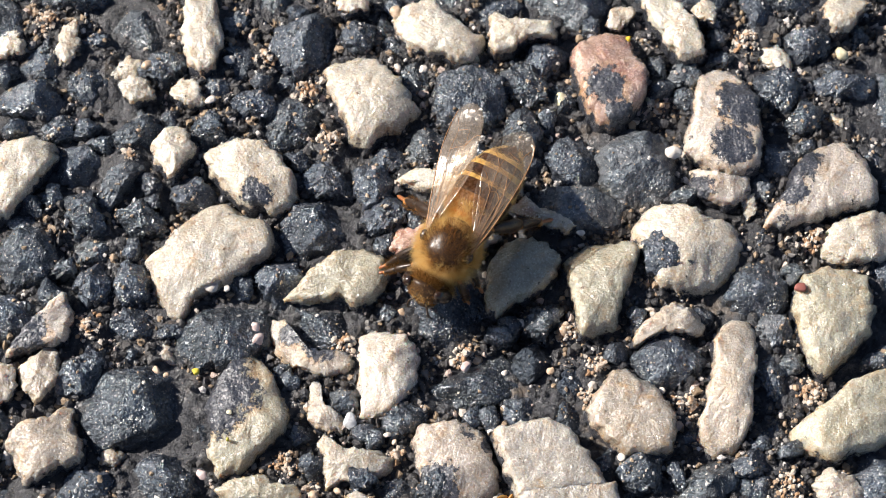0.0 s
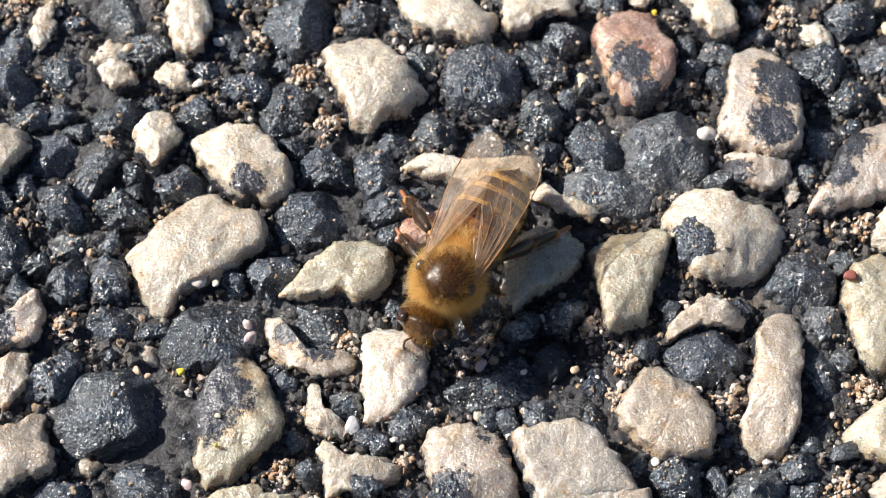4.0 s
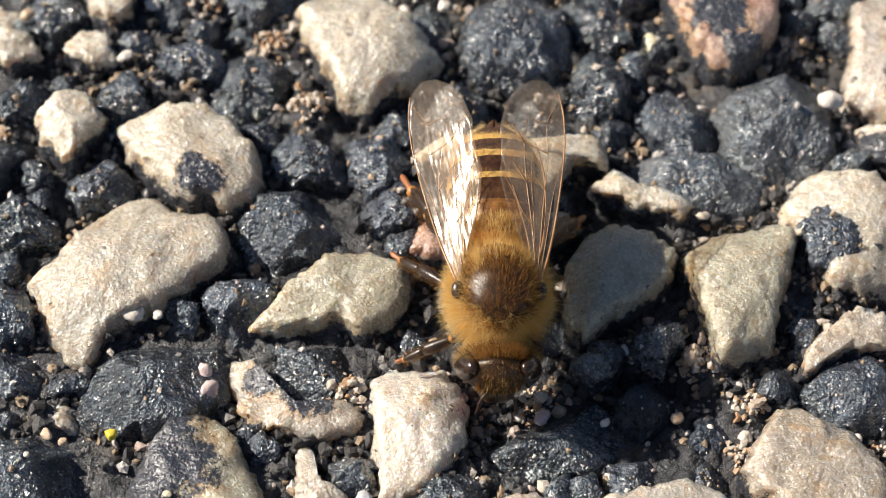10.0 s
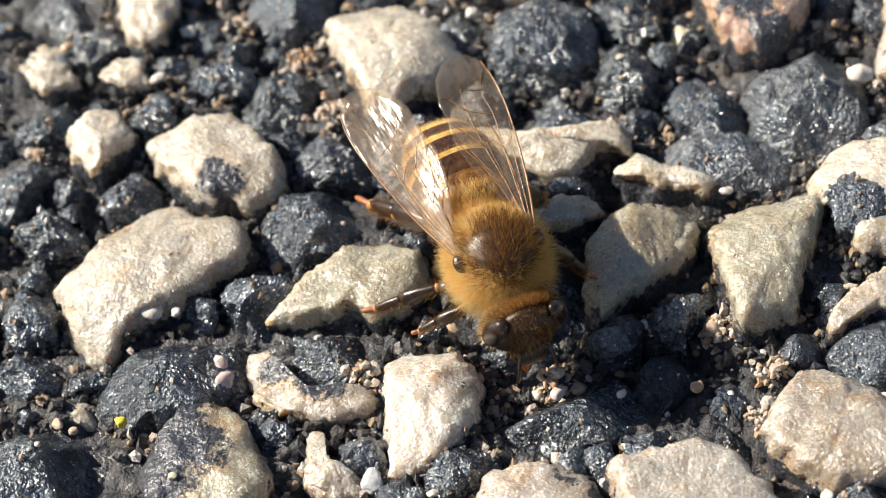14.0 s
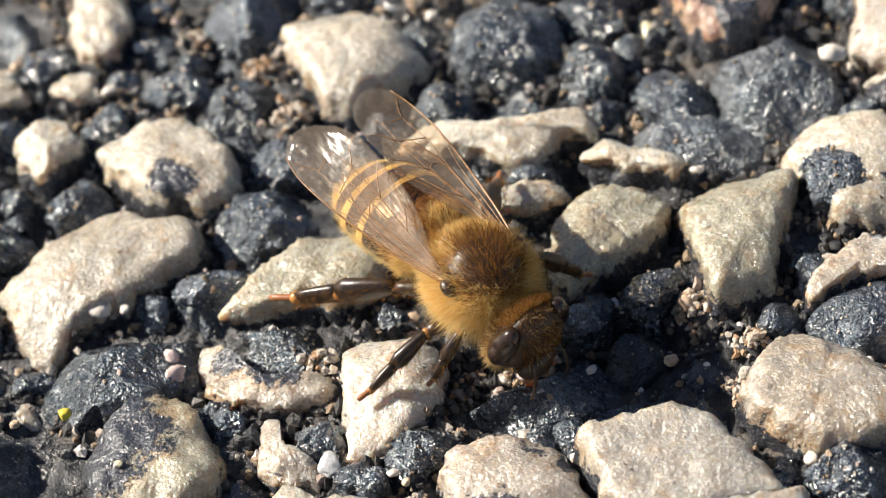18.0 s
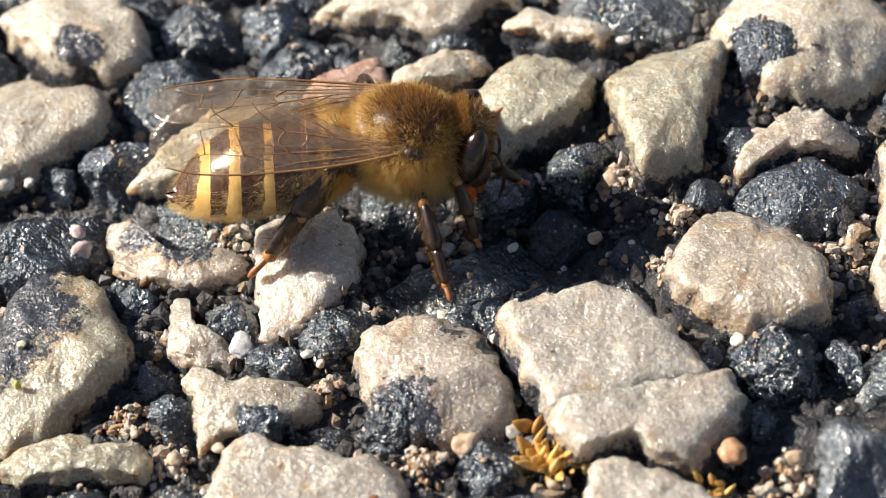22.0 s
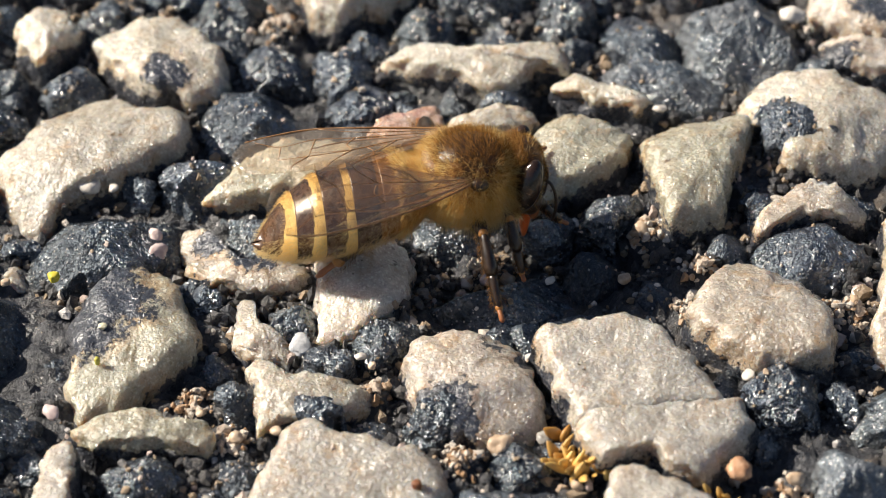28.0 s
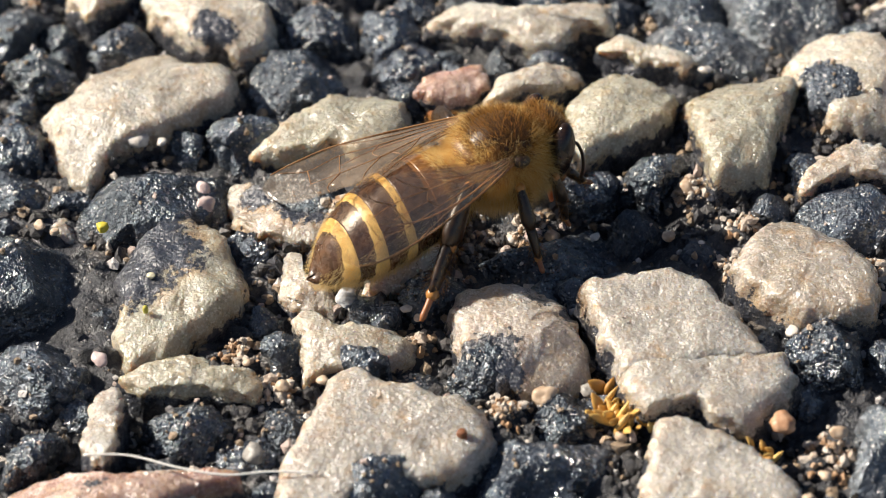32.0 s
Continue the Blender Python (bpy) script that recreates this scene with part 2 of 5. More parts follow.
c = m.mix(m.ramp(m.cells(0.3), 0.16, 0.1, 0, 0.6), c, (0.33, 0.27, 0.2))
m.base(c).rough(m.ramp(grit, 0.3, 0.7, 0.28, 0.6))
m.bump(crumbs, 0.5).bump(grit, 0.2)
m.glaze(m.ramp(m.noise(1.2, 3), 0.45, 0.6, 0.0, 0.8), 0.22, 0.2, 0.95)
road = tagged(new("road", mesh("road", verts, faces, m.m)), "coarse weathered asphalt road surface with exposed stone chippings", "road", kind="structure")


# ---- chippings ----
def outline(corners, count, wobble, seed, cuts=(0.13, 0.25)):
    """A closed, slightly rounded, uneven line through the corners."""
    p = np.array(corners, float)
    for cut in cuts:
        q = np.roll(p, -1, 0)
        p = np.stack([p * (1 - cut) + q * cut, p * cut + q * (1 - cut)], 1).reshape(-1, 2)
    loop = np.vstack([p, p[:1]])
    run = np.concatenate([[0], np.cumsum(np.hypot(*np.diff(loop, axis=0).T))])
    s = np.linspace(0, run[-1], count, endpoint=False)
    p = np.stack([np.interp(s, run, loop[:, k]) for k in (0, 1)], 1)
    for v in p:
        w = Vector((v[0], v[1], seed))
        d = wobble * (noise.noise(w * 0.7) + 0.8 * noise.noise(w * 1.9) + 0.6 * noise.noise(w * 4.5))
        v += d * v / (np.hypot(*v) + 1e-6)
    return p


# how far out and how deep the rows of a stone lie: broken, spreading sides, or worn round edges
PROFILE = [(1.34, -3.6), (1.24, -2.2), (1.14, -1.3), (1.08, -0.85), (1.03, -0.5), (0.99, -0.24), (0.955, -0.09), (0.91, -0.02), (0.84, 0), (0.76, 0), (0.67, 0), (0.57, 0), (0.47, 0), (0.36, 0), (0.24, 0), (0.11, 0)]
EMBEDDED = [(1.10, -4.0), (1.07, -2.6), (1.045, -1.8), (1.03, -1.25), (1.012, -0.85), (0.99, -0.52), (0.96, -0.28), (0.92, -0.11), (0.86, -0.03), (0.78, 0), (0.68, 0), (0.57, 0), (0.47, 0), (0.36, 0), (0.24, 0), (0.11, 0)]


def chip_mesh(corners, count, rounding, relief, seed, facets, profile=PROFILE, slope=(0, 0)):
    """A crushed stone: a flat or faceted top, an uneven rim and steep sides. Also gives the row at which its sides begin."""
    rim = outline(corners, count, 0.30 if facets > 3 else 0.24, seed, (0.12,) if facets > 3 else (0.13, 0.25))
    reach = np.hypot(*rim.T).mean()
    size = min(1.0, reach / 3.2)
    pick = np.random.default_rng(int(abs(seed) * 10) + 1)
    cuts = [((k + pick.uniform(-0.4, 0.4)) * 6.28 / facets + seed, pick.uniform(0.0, 0.5), pick.uniform(0.35, 1.2) * (1 if facets > 3 else 0.45)) for k in range(facets)]
    verts = []
    for s, z in profile:
        for x, y in rim * s:
            w = Vector((x, y, z + seed))
            rough = 0.45 * noise.noise(w * 0.45) + 0.3 * noise.noise(w * 1.2) + min(1.0, 2.2 * s) * (0.16 * noise.noise(w * 2.7) + 0.12 * noise.noise(w * 6))
            side = 0.4 * relief * (noise.noise(w * 1.3) + 0.5 * noise.noise(w * 3.1)) * (z < -0.05)
            h = rounding * size * (0.55 - s * s)
            for turn, far, steep in cuts:
                h = min(h, 0.25 * size - steep * (x * math.cos(turn) + y * math.sin(turn) - far * reach))
            h += z * (size if z > -2 else 1) + relief * rough + slope[0] * x + slope[1] * y
            verts.append(((x + side) * K, (y + side) * K, h * K))
    verts.append(tuple(np.mean(verts[-count:], 0)))
    faces = []
    for r in range(len(profile) - 1):
        a, b = r * count, (r + 1) * count
        faces += [(a + i, a + (i + 1) % count, b + (i + 1) % count, b + i) for i in range(count)]
    last, tip = (len(profile) - 1) * count, len(profile) * count
    faces += [(last + i, last + (i + 1) % count, tip) for i in range(count)]
    return verts, faces


CELL, SPAN = 0.25, 64
taken = np.zeros((2 * int(SPAN / CELL), 2 * int(SPAN / CELL)), bool)
gy, gx = np.mgrid[-SPAN:SPAN:CELL, -SPAN:SPAN:CELL] + CELL / 2


def occupy(x, y, corners):
    """Marks a footprint as filled."""
    p = np.array(corners) + (x, y)
    inside = np.zeros_like(taken)
    for (ax, ay), (bx, by) in zip(p, np.roll(p, -1, 0)):
        if ay != by:
            inside ^= ((ay > gy) != (by > gy)) & (gx < (bx - ax) * (gy - ay) / (by - ay) + ax)
    taken[inside] = True


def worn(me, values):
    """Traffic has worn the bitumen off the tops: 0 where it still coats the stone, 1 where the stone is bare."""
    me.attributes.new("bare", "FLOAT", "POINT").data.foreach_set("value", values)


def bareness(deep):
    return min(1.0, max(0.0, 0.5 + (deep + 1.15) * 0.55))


perches = []  # places on the coated stones where grit can lie
chip_count = [0]


def chip(kind, x, y, top, corners, slope=(0, 0), rounding=None, facets=None, crust=()):
    chip_count[0] += 1
    seed = chip_count[0] * 7.31
    coated = kind in ("dark", "grey", "blue")
    if rounding is None:
        rounding = 0.3 if coated else 0.12 if kind == "slab" else 0.3
    if facets is None:
        facets = 6 if coated else 0 if kind == "slab" else 3
    count = 84
    verts, faces = chip_mesh(corners, count, rounding, 0.62 if coated and kind != "blue" else 0.36 if kind == "slab" else 0.5, seed, facets, PROFILE if coated else EMBEDDED, slope)
    me = mesh("stone", verts, faces, STONE[kind])
    rows = PROFILE if coated else EMBEDDED
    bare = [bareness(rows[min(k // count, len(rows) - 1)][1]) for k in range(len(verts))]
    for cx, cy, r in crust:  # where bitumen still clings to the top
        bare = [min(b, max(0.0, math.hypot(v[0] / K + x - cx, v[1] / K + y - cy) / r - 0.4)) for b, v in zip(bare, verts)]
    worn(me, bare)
    if coated:
        perches.extend((x + a / K, y + b / K, top + c / K) for a, b, c in verts[3 * count :: 5])
    part("stone", me, road, STONE_LABEL[kind], pose(x * K, y * K, top * K))
    occupy(x, y, corners)


chip("pale", -15.4, -1.0, 0.5, [(-3.6, -1.5), (-3.3, -3.4), (-2.1, -4.8), (-1.3, -4.4), (-0.3, -2.8), (1.6, -2.1), (3.2, -0.8), (4.7, 0.6), (4.8, 2.5), (2.9, 3.1), (1.6, 4.3), (0.1, 4.4), (-1.0, 3.7), (-2.9, 0.9), (-4.2, -0.1)])
chip("pale", -12.5, 5.3, 0.9, [(-2.9, -0.0), (-1.8, -1.3), (-0.1, -2.5), (1.9, -2.9), (3.3, -1.8), (3.2, -0.2), (1.7, 1.7), (0.7, 2.7), (-2.2, 2.6), (-3.9, 1.7)], crust=[(-12.0, 3.6, 1.1)])
chip("pale", -18.2, 6.9, 1.0, [(-1.2, -0.9), (-0.1, -2.2), (0.8, -1.2), (1.6, 0.2), (0.8, 1.7), (-0.4, 1.9), (-1.6, 0.5)])
chip("pale", -4.6, 11.9, 1.0, [(-3.0, 0.9), (-1.9, -1.4), (-1.1, -3.4), (0.2, -4.0), (2.4, -2.3), (4.0, -0.8), (1.8, 2.0), (0.8, 3.2), (-0.1, 3.3), (-3.1, 2.5)])
chip("pale", -16.9, 16.5, 0.6, [(-1.4, -1.6), (-0.1, -3.2), (1.1, -2.4), (1.4, -0.1), (0.6, 3.7), (-1.7, 3.6)])
chip("pale", -29.1, 5.0, 0.8, [(-2.5, -3.8), (-0.5, -3.5), (1.2, -1.2), (2.4, 1.3), (2.1, 2.4), (0.0, 2.9), (-2.7, 2.0)])
chip("pale", -26.8, 15.6, 0.0, [(-0.7, -0.8), (0.0, -2.1), (0.9, -0.3), (0.5, 1.9), (-0.7, 1.3)])
chip("pale", -21.3, 12.0, 0.2, [(-0.1, -1.1), (1.5, -0.7), (0.7, 0.7), (-0.5, 1.1), (-1.6, -0.1)])
chip("pale", -17.7, 11.8, 0.2, [(-0.2, -1.1), (1.4, -1.0), (0.7, 0.8), (-0.6, 1.3), (-1.4, 0.0)])
chip("pale", -31.1, 15.4, 0.0, [(-1.3, -1.0), (1.1, -0.9), (1.2, 0.0), (0.5, 1.1), (-1.5, 0.8)])
chip("pale", 0.3, 17.3, 0.6, [(-2.2, -0.9), (-0.5, -1.7), (1.8, -2.3), (3.0, -2.0), (3.5, -0.2), (1.0, 1.2), (-0.3, 2.8), (-2.8, 2.2), (-3.5, 1.0)])
chip("pale", 6.1, 17.6, 0.8, [(-1.8, -1.9), (-0.5, -1.7), (1.1, -0.4), (3.0, -0.4), (2.7, 0.8), (-0.6, 0.9), (-1.7, 1.8), (-2.2, 0.9)])
chip("red", 13.0, 14.3, 1.2, [(-2.6, 0.1), (-1.7, -2.6), (-0.9, -4.3), (1.1, -3.8), (2.7, -1.5), (2.7, -0.1), (1.7, 2.4), (1.1, 4.2), (-1.0, 3.7), (-3.0, 2.0)], crust=[(12.6, 13.0, 1.5), (13.6, 10.8, 1.0)])
chip("pale", 17.8, 18.2, 1.0, [(-1.6, 0.4), (-0.5, -1.6), (0.7, -2.7), (2.3, -1.8), (1.5, 0.3), (0.1, 2.6), (-2.6, 2.8)])
chip("pale", 20.0, 19.7, 0.6, [(-0.5, -0.5), (0.6, -1.2), (0.9, 0.5), (-0.1, 1.1), (-0.8, 0.2)])
chip("mixed", 21.4, 10.9, 0.9, [(-2.5, 0.7), (-3.0, -2.5), (0.0, -4.4), (2.1, -4.1), (2.7, -1.4), (2.2, 2.7), (0.2, 4.7), (-1.7, 4.4)], crust=[(22.6, 12.2, 2.0), (21.8, 8.6, 1.6)])
chip("mixed", 21.0, 5.9, 0.3, [(-1.5, -0.9), (0.3, -1.6), (2.1, -0.8), (2.3, 0.8), (-0.7, 1.1), (-2.5, 1.5)], crust=[(19.4, 5.6, 1.1)])
chip("pale", 23.1, 4.4, -0.4, [(-0.3, -1.0), (0.5, -0.7), (0.4, 1.3), (-0.6, 0.4)])
chip("mixed", 28.1, 5.7, 1.2, [(-2.3, -3.0), (0.9, -1.9), (4.1, -0.9), (3.6, 1.8), (2.0, 4.7), (-1.4, 2.5), (-2.6, -0.3), (-4.3, -3.0)], crust=[(25.6, 5.6, 1.6), (26.6, 7.6, 1.6)])
chip("pale", 30.1, 20.0, 0.8, [(-0.6, -1.7), (0.7, -1.0), (2.0, 1.0), (-0.5, 1.4), (-1.7, 0.4)])
chip("pale", 18.9, 1.2, 0.7, [(-3.0, -1.5), (-2.3, -3.2), (-0.4, -3.6), (2.1, -2.6), (3.4, -1.3), (3.8, 0.9), (3.2, 2.2), (0.8, 2.2), (-0.2, 3.0), (-3.0, 2.8), (-4.4, 1.2)])
chip("green", 12.7, -2.2, 0.8, [(-2.2, -1.0), (-1.9, -3.5), (-0.8, -3.6), (0.9, -3.2), (1.2, -1.3), (1.9, 0.5), (2.5, 2.6), (2.0, 3.6), (-0.8, 3.5), (-2.7, 2.4)])
chip("green", 6.7, -1.4, 0.4, [(-2.4, -1.9), (-1.6, -3.5), (-0.2, -2.2), (2.1, -0.8), (3.0, 0.9), (2.4, 2.4), (0.4, 2.7), (-1.5, 2.0), (-2.2, 0.3)])
chip("green", -5.5, -2.4, 0.3, [(-2.3, -1.7), (-0.1, -1.2), (0.9, -2.0), (2.5, -1.1), (3.1, 0.6), (2.7, 1.9), (1.1, 2.7), (-0.9, 2.2), (-2.6, 0.4), (-4.4, -1.6)])
chip("tan", -7.6, -7.8, -0.45, [(-2.7, 0.3), (-1.2, -1.0), (0.6, -1.6), (2.6, -1.3), (3.1, 0.1), (1.6, 0.3), (0.2, 0.1), (-1.1, 1.0), (-1.9, 2.5), (-3.3, 2.4)], crust=[(-6.9, -6.9, 1.5), (-9.0, -6.4, 0.9)])
chip("white", -2.5, -9.1, 0.2, [(-1.8, 0.5), (-1.4, -1.6), (-1.7, -3.5), (-0.5, -3.4), (1.5, -2.1), (2.3, -0.4), (2.5, 1.5), (1.6, 2.7), (-0.6, 3.4), (-1.9, 2.9)])
chip("green", -11.5, -12.3, 0.4, [(-2.6, 2.0), (-3.0, 0.4), (-2.6, -1.4), (-2.7, -3.0), (-1.9, -4.6), (-0.5, -4.4), (0.9, -2.7), (2.5, -1.1), (2.7, 0.6), (1.7, 2.2), (1.3, 3.4), (0.0, 4.1), (-1.7, 3.5)], crust=[(-13.5, -10.9, 2.6), (-13.9, -12.8, 1.8)])
chip("tan", -6.5, -11.7, -0.4, [(-1.1, -0.7), (-0.2, -1.7), (1.5, -1.6), (1.3, -0.6), (-0.1, 0.4), (-0.3, 2.1), (-1.1, 2.0)])
chip("tan", -25.2, -15.1, 0.5, [(-2.3, -1.0), (-1.8, -2.2), (-1.2, -3.0), (0.8, -1.9), (2.5, -1.3), (2.5, -0.0), (1.9, 0.7), (1.5, 3.2), (0.7, 2.9), (0.2, 1.9), (-2.0, 1.2), (-2.8, -0.4)])
chip("tan", -26.2, -10.1, 0.0, [(-0.8, -1.5), (0.4, -2.1), (1.4, 0.0), (1.2, 1.9), (-0.5, 1.4), (-1.8, 0.3)])
chip("tan", -28.5, -11.1, 0.2, [(-0.7, -1.8), (0.5, -1.1), (1.1, -0.0), (0.3, 1.4), (-1.1, 1.5)])
chip("mixed", -26.1, -6.9, 0.4, [(-0.9, -1.7), (1.5, -0.8), (1.9, 0.9), (1.1, 3.2), (-0.8, 0.8), (-2.8, -2.2)], crust=[(-27.4, -7.4, 1.6)])
chip("pale", -4.6, -15.7, 0.0, [(-1.7, -0.2), (-1.4, -2.0), (-0.5, -1.3), (1.8, -1.2), (2.9, -0.4), (3.2, 0.6), (-0.6, 1.1), (-1.6, 2.0), (-2.1, 1.4)])
chip("mixed", 2.8, -15.3, 0.5, [(-2.3, -1.7), (-0.6, -3.2), (2.1, -2.9), (3.0, -1.9), (2.4, 0.9), (1.6, 2.2), (-0.4, 2.8), (-2.5, 2.5), (-3.2, 1.5)], crust=[(1.4, -17.4, 1.7), (5.2, -14.2, 0.8)])
chip("slab", 9.0, -15.4, 1.1, [(-3.2, -0.1), (-2.3, -1.7), (-2.1, -2.6), (-0.3, -2.4), (2.4, -1.9), (4.3, -1.6), (3.6, -0.6), (2.6, 0.6), (1.0, 2.6), (-0.1, 3.0), (-2.0, 2.5), (-3.9, 2.1)], (-0.05, 0.1))
chip("slab", 10.3, -18.7, 0.78, [(-3.3, -0.1), (-2.5, -1.2), (-1.2, -0.8), (-0.4, -0.5), (0.1, -1.4), (1.4, -1.8), (3.1, -0.3), (3.6, 0.85), (3.1, 1.95), (1.1, 1.8), (-1.6, 1.3), (-3.4, 1.05)], (-0.05, 0.1))
chip("tan", 15.0, -11.8, 0.8, [(-2.1, -1.7), (-0.7, -2.6), (0.8, -2.6), (2.5, -2.7), (2.7, -1.1), (2.5, 0.9), (0.4, 2.7), (-0.8, 3.5), (-1.7, 3.3), (-3.7, 0.3)])
chip("tan", 21.6, -9.2, 0.9, [(-1.6, -0.4), (-2.5, -3.3), (-2.0, -5.1), (0.3, -4.8), (1.3, -2.7), (1.4, -0.3), (1.9, 2.6), (1.9, 4.7), (0.3, 5.3), (-1.1, 3.8)])
chip("tan", 17.3, -5.0, 0.4, [(-2.2, -1.5), (-0.2, -0.3), (1.9, -0.7), (2.5, -0.0), (1.8, 1.2), (0.2, 1.8), (-1.4, 0.5), (-2.6, -1.0)])
chip("green", 28.6, -3.7, 0.6, [(-2.4, -1.4), (-1.4, -3.9), (-0.5, -4.5), (2.2, -2.1), (3.4, 0.5), (2.8, 3.3), (0.4, 3.8), (-1.8, 3.1), (-2.6, 1.1)])
chip("pale", 30.4, 2.2, 0.2, [(-2.4, -1.5), (-0.6, -1.9), (3.0, -1.3), (3.1, 2.0), (0.7, 2.1), (-1.5, 1.2), (-2.4, -0.6)])
chip("green", 29.5, -11.3, 0.8, [(-2.9, -2.5), (-1.0, -3.2), (0.5, -2.4), (3.6, -1.4), (3.9, 3.9), (2.3, 3.8), (-0.1, 2.5), (-2.1, 0.4), (-4.3, -1.1)])
chip("green", -10.3, -18.1, 0.3, [(-2.3, -0.8), (-0.3, -0.6), (1.4, -0.8), (2.8, -0.7), (2.7, 0.3), (1.2, 0.5), (-0.0, 1.2), (-2.3, 0.8), (-3.2, -0.0)])
chip("slab", -2.2, -21.5, 0.8, [(-4.4, -3.7), (-1.8, -3.7), (-0.9, -2.3), (0.4, -1.7), (2.4, -2.0), (3.0, -1.4), (4.1, -0.1), (4.3, 0.8), (3.3, 2.1), (2.0, 2.3), (-0.8, 3.0), (-1.7, 3.6), (-2.4, 3.3), (-3.3, 0.8), (-4.0, -1.0)], (-0.05, 0.08))
chip("slab", 10.2, -22.4, 0.6, [(-2.7, -1.4), (-2.3, -2.3), (3.7, -2.1), (3.6, -0.7), (2.1, 0.4), (0.9, 1.6), (-1.1, 2.1), (-1.9, 2.0), (-2.4, 0.3)], (-0.05, 0.08))
chip("red", -12.3, -23.7, 0.4, [(-5.4, -1.5), (1.8, -1.3), (2.4, -0.5), (4.7, 0.3), (4.2, 0.8), (2.4, 0.6), (-0.6, 0.4), (-3.8, 0.7), (-5.8, 0.5)])
chip("slab", -13.6, -21.0, 0.7, [(-0.8, 1.3), (0.0, 2.3), (0.6, 1.7), (0.8, -1.4), (0.2, -2.4), (-0.7, -1.3)], (0.15, -0.1))
chip("pale", 2.8, 5.2, 0.5, [(-3.3, -0.3), (-1.3, -0.9), (0.2, -2.0), (1.4, -1.6), (2.7, -0.1), (3.9, -0.7), (4.0, 0.7), (3.2, 1.0), (1.2, 0.8), (-0.8, 0.6), (-2.3, 0.8), (-3.9, 1.3), (-5.0, 0.4)])
chip("pale", 8.4, 3.0, 0.2, [(-0.6, -0.6), (1.8, -1.3), (2.3, -0.7), (0.9, -0.0), (-0.5, 0.5), (-1.5, 1.7), (-2.5, 0.5)])
chip("pale", 3.0, 0.7, 0.2, [(-1.6, -1.2), (-0.5, -0.6), (1.5, -0.2), (2.6, 0.6), (2.0, 1.4), (-0.1, 1.1), (-1.6, 0.2), (-2.3, -1.2)])
chip("red", -0.6, 1.0, 0.0, [(-0.3, -1.5), (0.9, -0.7), (1.7, 0.1), (1.4, 1.7), (-0.2, 0.7), (-1.6, 0.7), (-1.8, -1.0)])
chip("grey", -21.9, 4.7, 0.3, [(-0.7, -2.1), (0.4, -0.3), (1.8, 1.3), (1.0, 2.0), (-0.7, 0.6), (-1.7, -1.5)])
chip("pale", -5.9, 19.5, 0.5, [(-0.7, -0.9), (1.0, -0.6), (1.3, 0.9), (-1.6, 0.5)])
chip("dark", -9.5, 16.4, 0.6, [(-2.2, -1.7), (-0.1, -2.4), (1.5, -2.1), (2.5, -0.2), (2.2, 2.2), (0.9, 2.5), (-2.0, 1.5), (-2.7, 0.1)])
chip("dark", -5.5, 17.1, 0.3, [(-0.5, -1.3), (0.7, -0.8), (1.3, 0.7), (-0.4, 1.5), (-1.2, -0.1)])
chip("dark", 2.7, 12.2, 0.8, [(-2.4, -0.8), (-1.1, -2.1), (1.4, -2.7), (2.9, -1.0), (2.7, 1.2), (0.8, 2.6), (-1.7, 2.2), (-2.6, 0.6)])
chip("dark", 6.6, 9.7, 0.6, [(-0.7, -1.8), (0.9, -1.5), (1.4, 0.3), (0.7, 1.8), (-1.0, 1.5), (-1.3, -0.3)])
chip("dark", 6.9, 13.4, 0.2, [(-1.2, -0.8), (0.4, -1.4), (1.8, -0.9), (1.4, 0.4), (-0.5, 2.0), (-1.9, 0.8)])
chip("grey", 15.2, 7.3, 0.9, [(-2.4, -1.8), (-0.2, -3.4), (2.4, -2.0), (2.6, 0.7), (1.8, 2.7), (-1.4, 3.0), (-2.8, 0.9)])
chip("grey", 10.4, 3.9, 0.0, [(-2.9, -1.2), (-0.5, -2.0), (3.5, -1.4), (3.9, 0.8), (1.5, 1.6), (-2.2, 1.9), (-3.3, 0.5)])
chip("dark", -7.9, 1.7, 0.2, [(-2.3, -1.6), (-0.1, -2.2), (2.3, -1.0), (3.0, 1.0), (1.3, 2.5), (-1.5, 1.9), (-2.7, -0.7)])
chip("dark", -7.4, 5.3, 0.2, [(-1.2, -0.8), (-0.0, -0.9), (2.2, -1.1), (1.1, 0.7), (-0.6, 1.5), (-1.5, 0.6)])
chip("dark", -3.1, 3.0, -0.2, [(-1.0, -1.4), (0.6, -1.1), (1.8, 0.3), (0.9, 1.4), (-0.9, 1.1), (-1.4, -0.3)])
chip("dark", -19.5, -12.0, 0.6, [(-3.6, -2.3), (-2.5, -3.5), (0.8, -2.2), (5.6, -0.6), (3.9, 2.4), (1.9, 3.4), (-2.0, 2.6), (-4.0, 0.1)])
chip("dark", -14.2, -6.6, 0.3, [(-2.7, -1.7), (-1.0, -2.4), (1.7, -2.3), (3.7, -0.2), (3.3, 2.8), (0.3, 2.7), (-2.1, 1.5), (-3.2, -0.4)])
chip("dark", -7.0, -5.5, -0.5, [(-2.1, -1.0), (-0.1, -1.8), (1.9, -1.7), (3.7, 0.9), (1.3, 1.5), (-1.9, 1.8), (-3.0, 0.2)])
chip("dark", -23.3, -3.1, 0.2, [(-0.2, -1.6), (1.3, -0.7), (0.8, 1.7), (-0.5, 1.0), (-1.4, -0.4)])
chip("dark", -20.5, -3.0, 0.2, [(-0.2, -1.6), (1.3, -1.1), (0.9, 1.4), (-0.7, 1.6), (-1.3, -0.4)])
